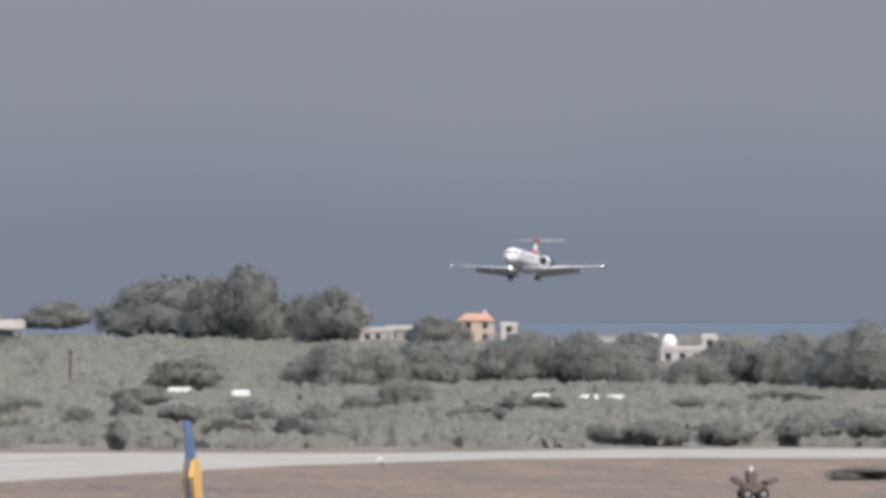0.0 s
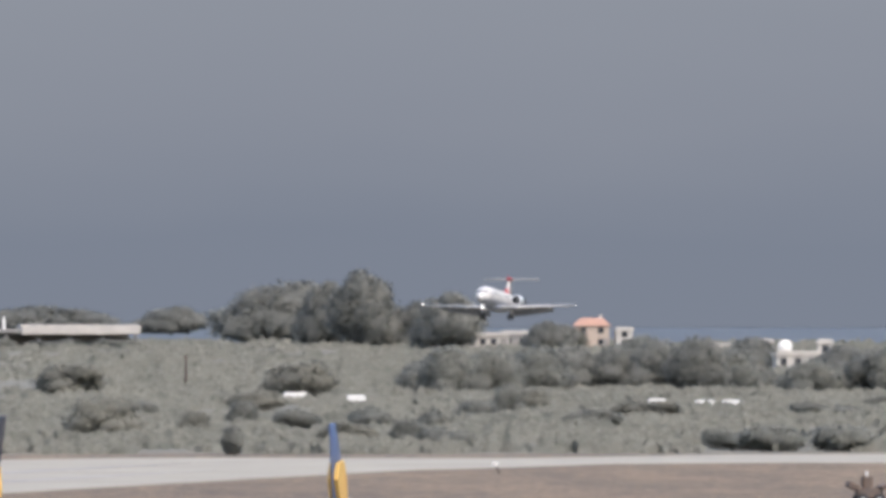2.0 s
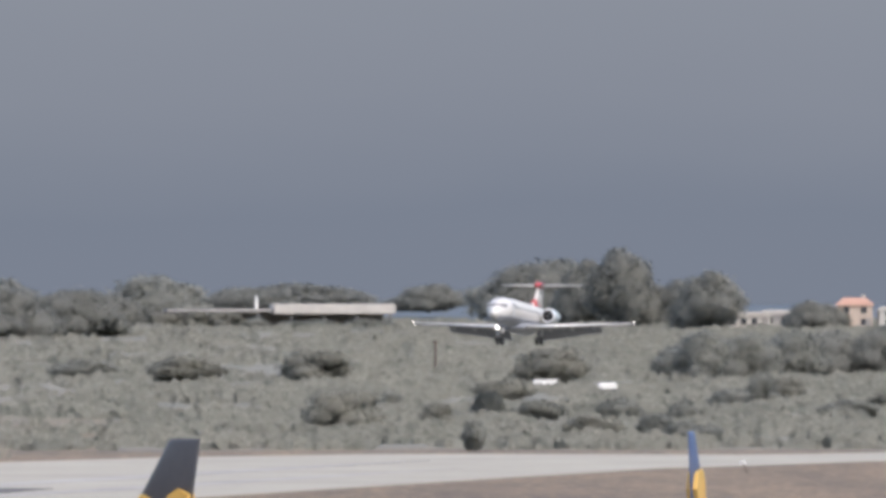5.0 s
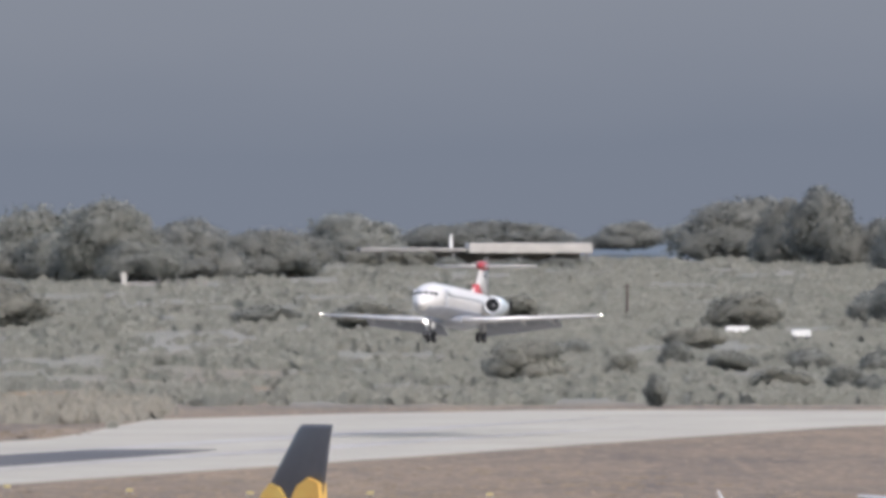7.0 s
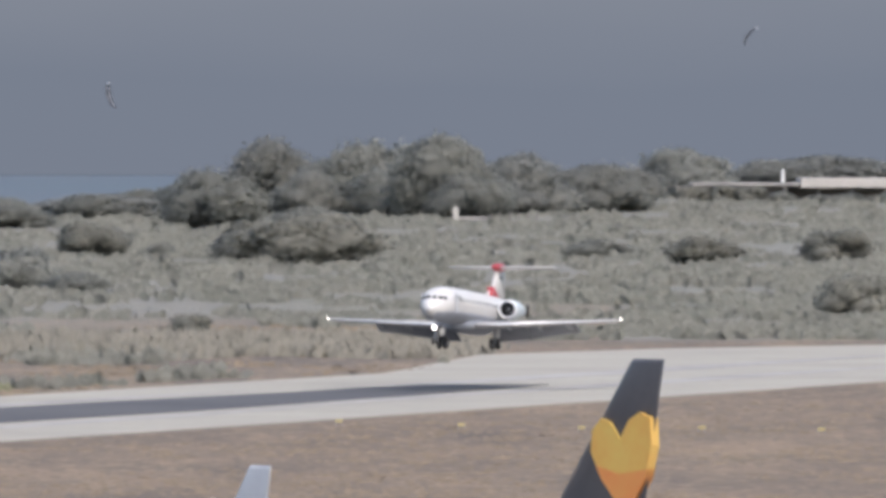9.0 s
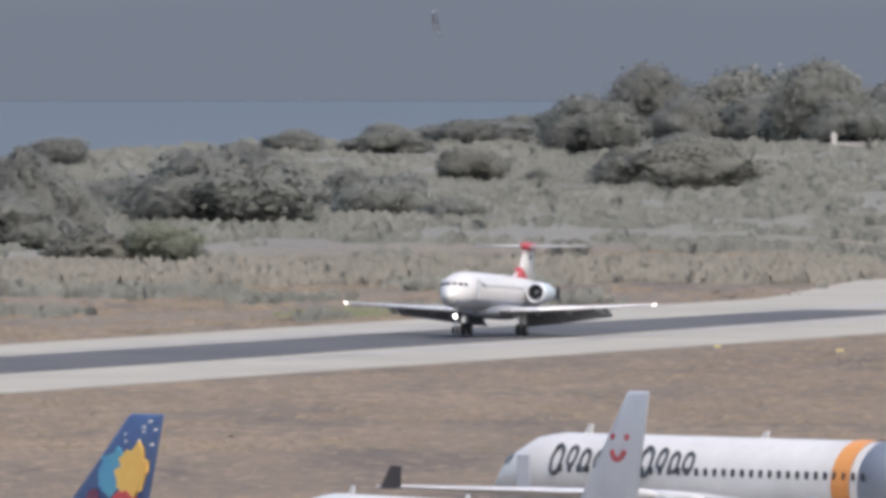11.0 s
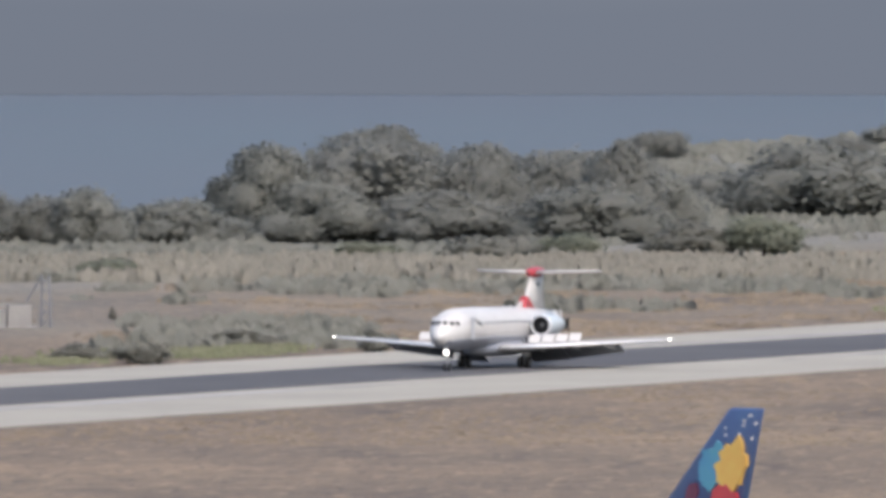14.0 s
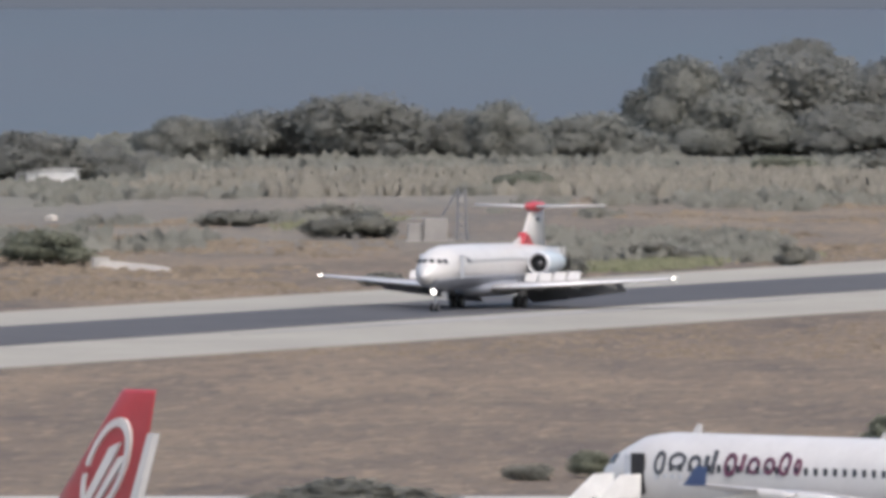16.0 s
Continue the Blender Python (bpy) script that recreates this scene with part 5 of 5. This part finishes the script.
# ---- what moves ----
def motions():
    walk(JET, [
        (0.0, pose(172.96, 2942.53, 14.37, 0, -4.00, HEADING)),
        (0.5, pose(166.49, 2933.68, 13.21, 0, -4.00, HEADING)),
        (1.0, pose(159.20, 2924.66, 11.63, 0, -4.00, HEADING)),
        (1.5, pose(152.60, 2915.79, 10.04, 0, -4.00, HEADING)),
        (2.0, pose(144.46, 2891.86, 8.51, 0, -4.00, HEADING)),
        (2.5, pose(136.94, 2868.36, 7.04, 0, -4.00, HEADING)),
        (3.0, pose(128.13, 2834.21, 5.45, 0, -4.00, HEADING)),
        (3.5, pose(112.01, 2615.17, 6.69, 0, -3.88, HEADING)),
        (4.0, pose(97.15, 2410.56, 7.91, 0, -3.76, HEADING)),
        (4.2, pose(92.30, 2342.72, 8.27, 0, -3.71, HEADING)),
        (6.3, pose(43.60, 1672.00, 10.98, 0, -3.20, HEADING)),
        (6.5, pose(41.04, 1660.92, 10.78, 0, -3.20, HEADING)),
        (7.0, pose(33.38, 1639.74, 9.59, 0, -3.20, HEADING)),
        (7.5, pose(25.73, 1618.77, 8.03, 0, -3.20, HEADING)),
        (8.0, pose(17.94, 1597.72, 6.68, 0, -3.20, HEADING)),
        (8.5, pose(10.41, 1578.00, 5.47, 0, -3.14, HEADING)),
        (9.0, pose(2.37, 1557.57, 4.21, 0, -3.08, HEADING)),
        (9.5, pose(-5.13, 1533.23, 3.36, 0, -3.02, HEADING)),
        (9.7, pose(-8.30, 1523.30, 2.97, 0, -3.00, HEADING)),
        (11.0, pose(-28.34, 1467.40, 0.62, 0, -1.90, HEADING)),
        (11.8, pose(-40.67, 1433.06, 0.45, 0, -0.30, HEADING)),
        (12.0, pose(-43.60, 1424.12, 0.45, 0, -0.21, HEADING)),
        (12.5, pose(-50.84, 1402.03, 0.42, 0, -0.00, HEADING)),
        (13.0, pose(-58.48, 1378.69, 0.26, 0, -0.00, HEADING)),
        (13.5, pose(-65.64, 1356.84, 0.12, 0, -0.00, HEADING)),
        (14.0, pose(-73.04, 1334.22, 0.04, 0, -0.00, HEADING)),
        (14.5, pose(-79.64, 1314.08, 0.00, 0, -0.00, HEADING)),
        (15.0, pose(-86.65, 1292.67, 0.00, 0, -0.00, HEADING)),
        (15.5, pose(-93.12, 1272.90, 0.00, 0, -0.00, HEADING)),
        (16.0, pose(-99.88, 1252.28, 0.00, 0, -0.00, HEADING)),
    ])
    # the undercarriage hangs extended until the wheels take the load
    for leg in GEAR:
        walk(leg, [(t, pose(0, 0, z)) for t, z in ((0.0, -0.45), (11.8, -0.45), (12.0, -0.45), (12.5, -0.42), (13.0, -0.26), (13.5, -0.12), (14.0, -0.04), (14.5, 0.0), (16.0, 0.0))])
    walk(KITES[0], [(t, pose(x, 3599, z, 0, 20, 150)) for t, x, z in ((0.0, -60.0, 20.0), (8.5, -66.6, 19.6), (9.0, -70.1, 19.4), (9.7, -74.3, 19.1), (16.0, -112.0, 18.5))])
    walk(KITES[1], [(t, pose(x, 3599, z, 0, -40, 160)) for t, x, z in ((0.0, 75.0, 96.0), (6.5, 72.0, 94.0), (7.0, 71.0, 70.0), (7.5, 70.0, 54.0), (8.0, 68.5, 51.0), (8.2, 68.1, 42.0), (8.5, 67.5, 31.2), (9.0, 65.6, 31.6), (9.5, 62.8, 32.0), (16.0, 30.0, 33.0))])
    for sp in SPOILERS:
        p = sp.matrix_basis.to_translation()
        walk(sp, [(t, pose(p.x, p.y, p.z, 0, a, 0)) for t, a in ((0.0, 0), (11.7, 0), (12.1, 20), (12.5, 46), (16.0, 52))])
    walk(TAXI, [(t, taxi_pose(x, y)) for t, x, y in ((0.0, 35.3, 1050), (1.0, 36.5, 1056), (2.0, 37.9, 1063), (2.5, 38.7, 1067), (3.0, 39.5, 1071), (3.5, 40.9, 1076), (4.0, 42.6, 1082), (4.3, 44.0, 1085), (6.3, 55.0, 1108), (7.0, 55.8, 1116), (7.5, 56.2, 1122), (8.0, 56.6, 1128), (16.0, 70.0, 1216))])


def taxi_pose(x, y):
    """The taxiing airliner, with its fin tip over (x, y)."""
    return pose(x + 21.9 * math.sin(radians(12)), y + 21.9 * math.cos(radians(12)), 0.06, 0, 0, 78)


motions()
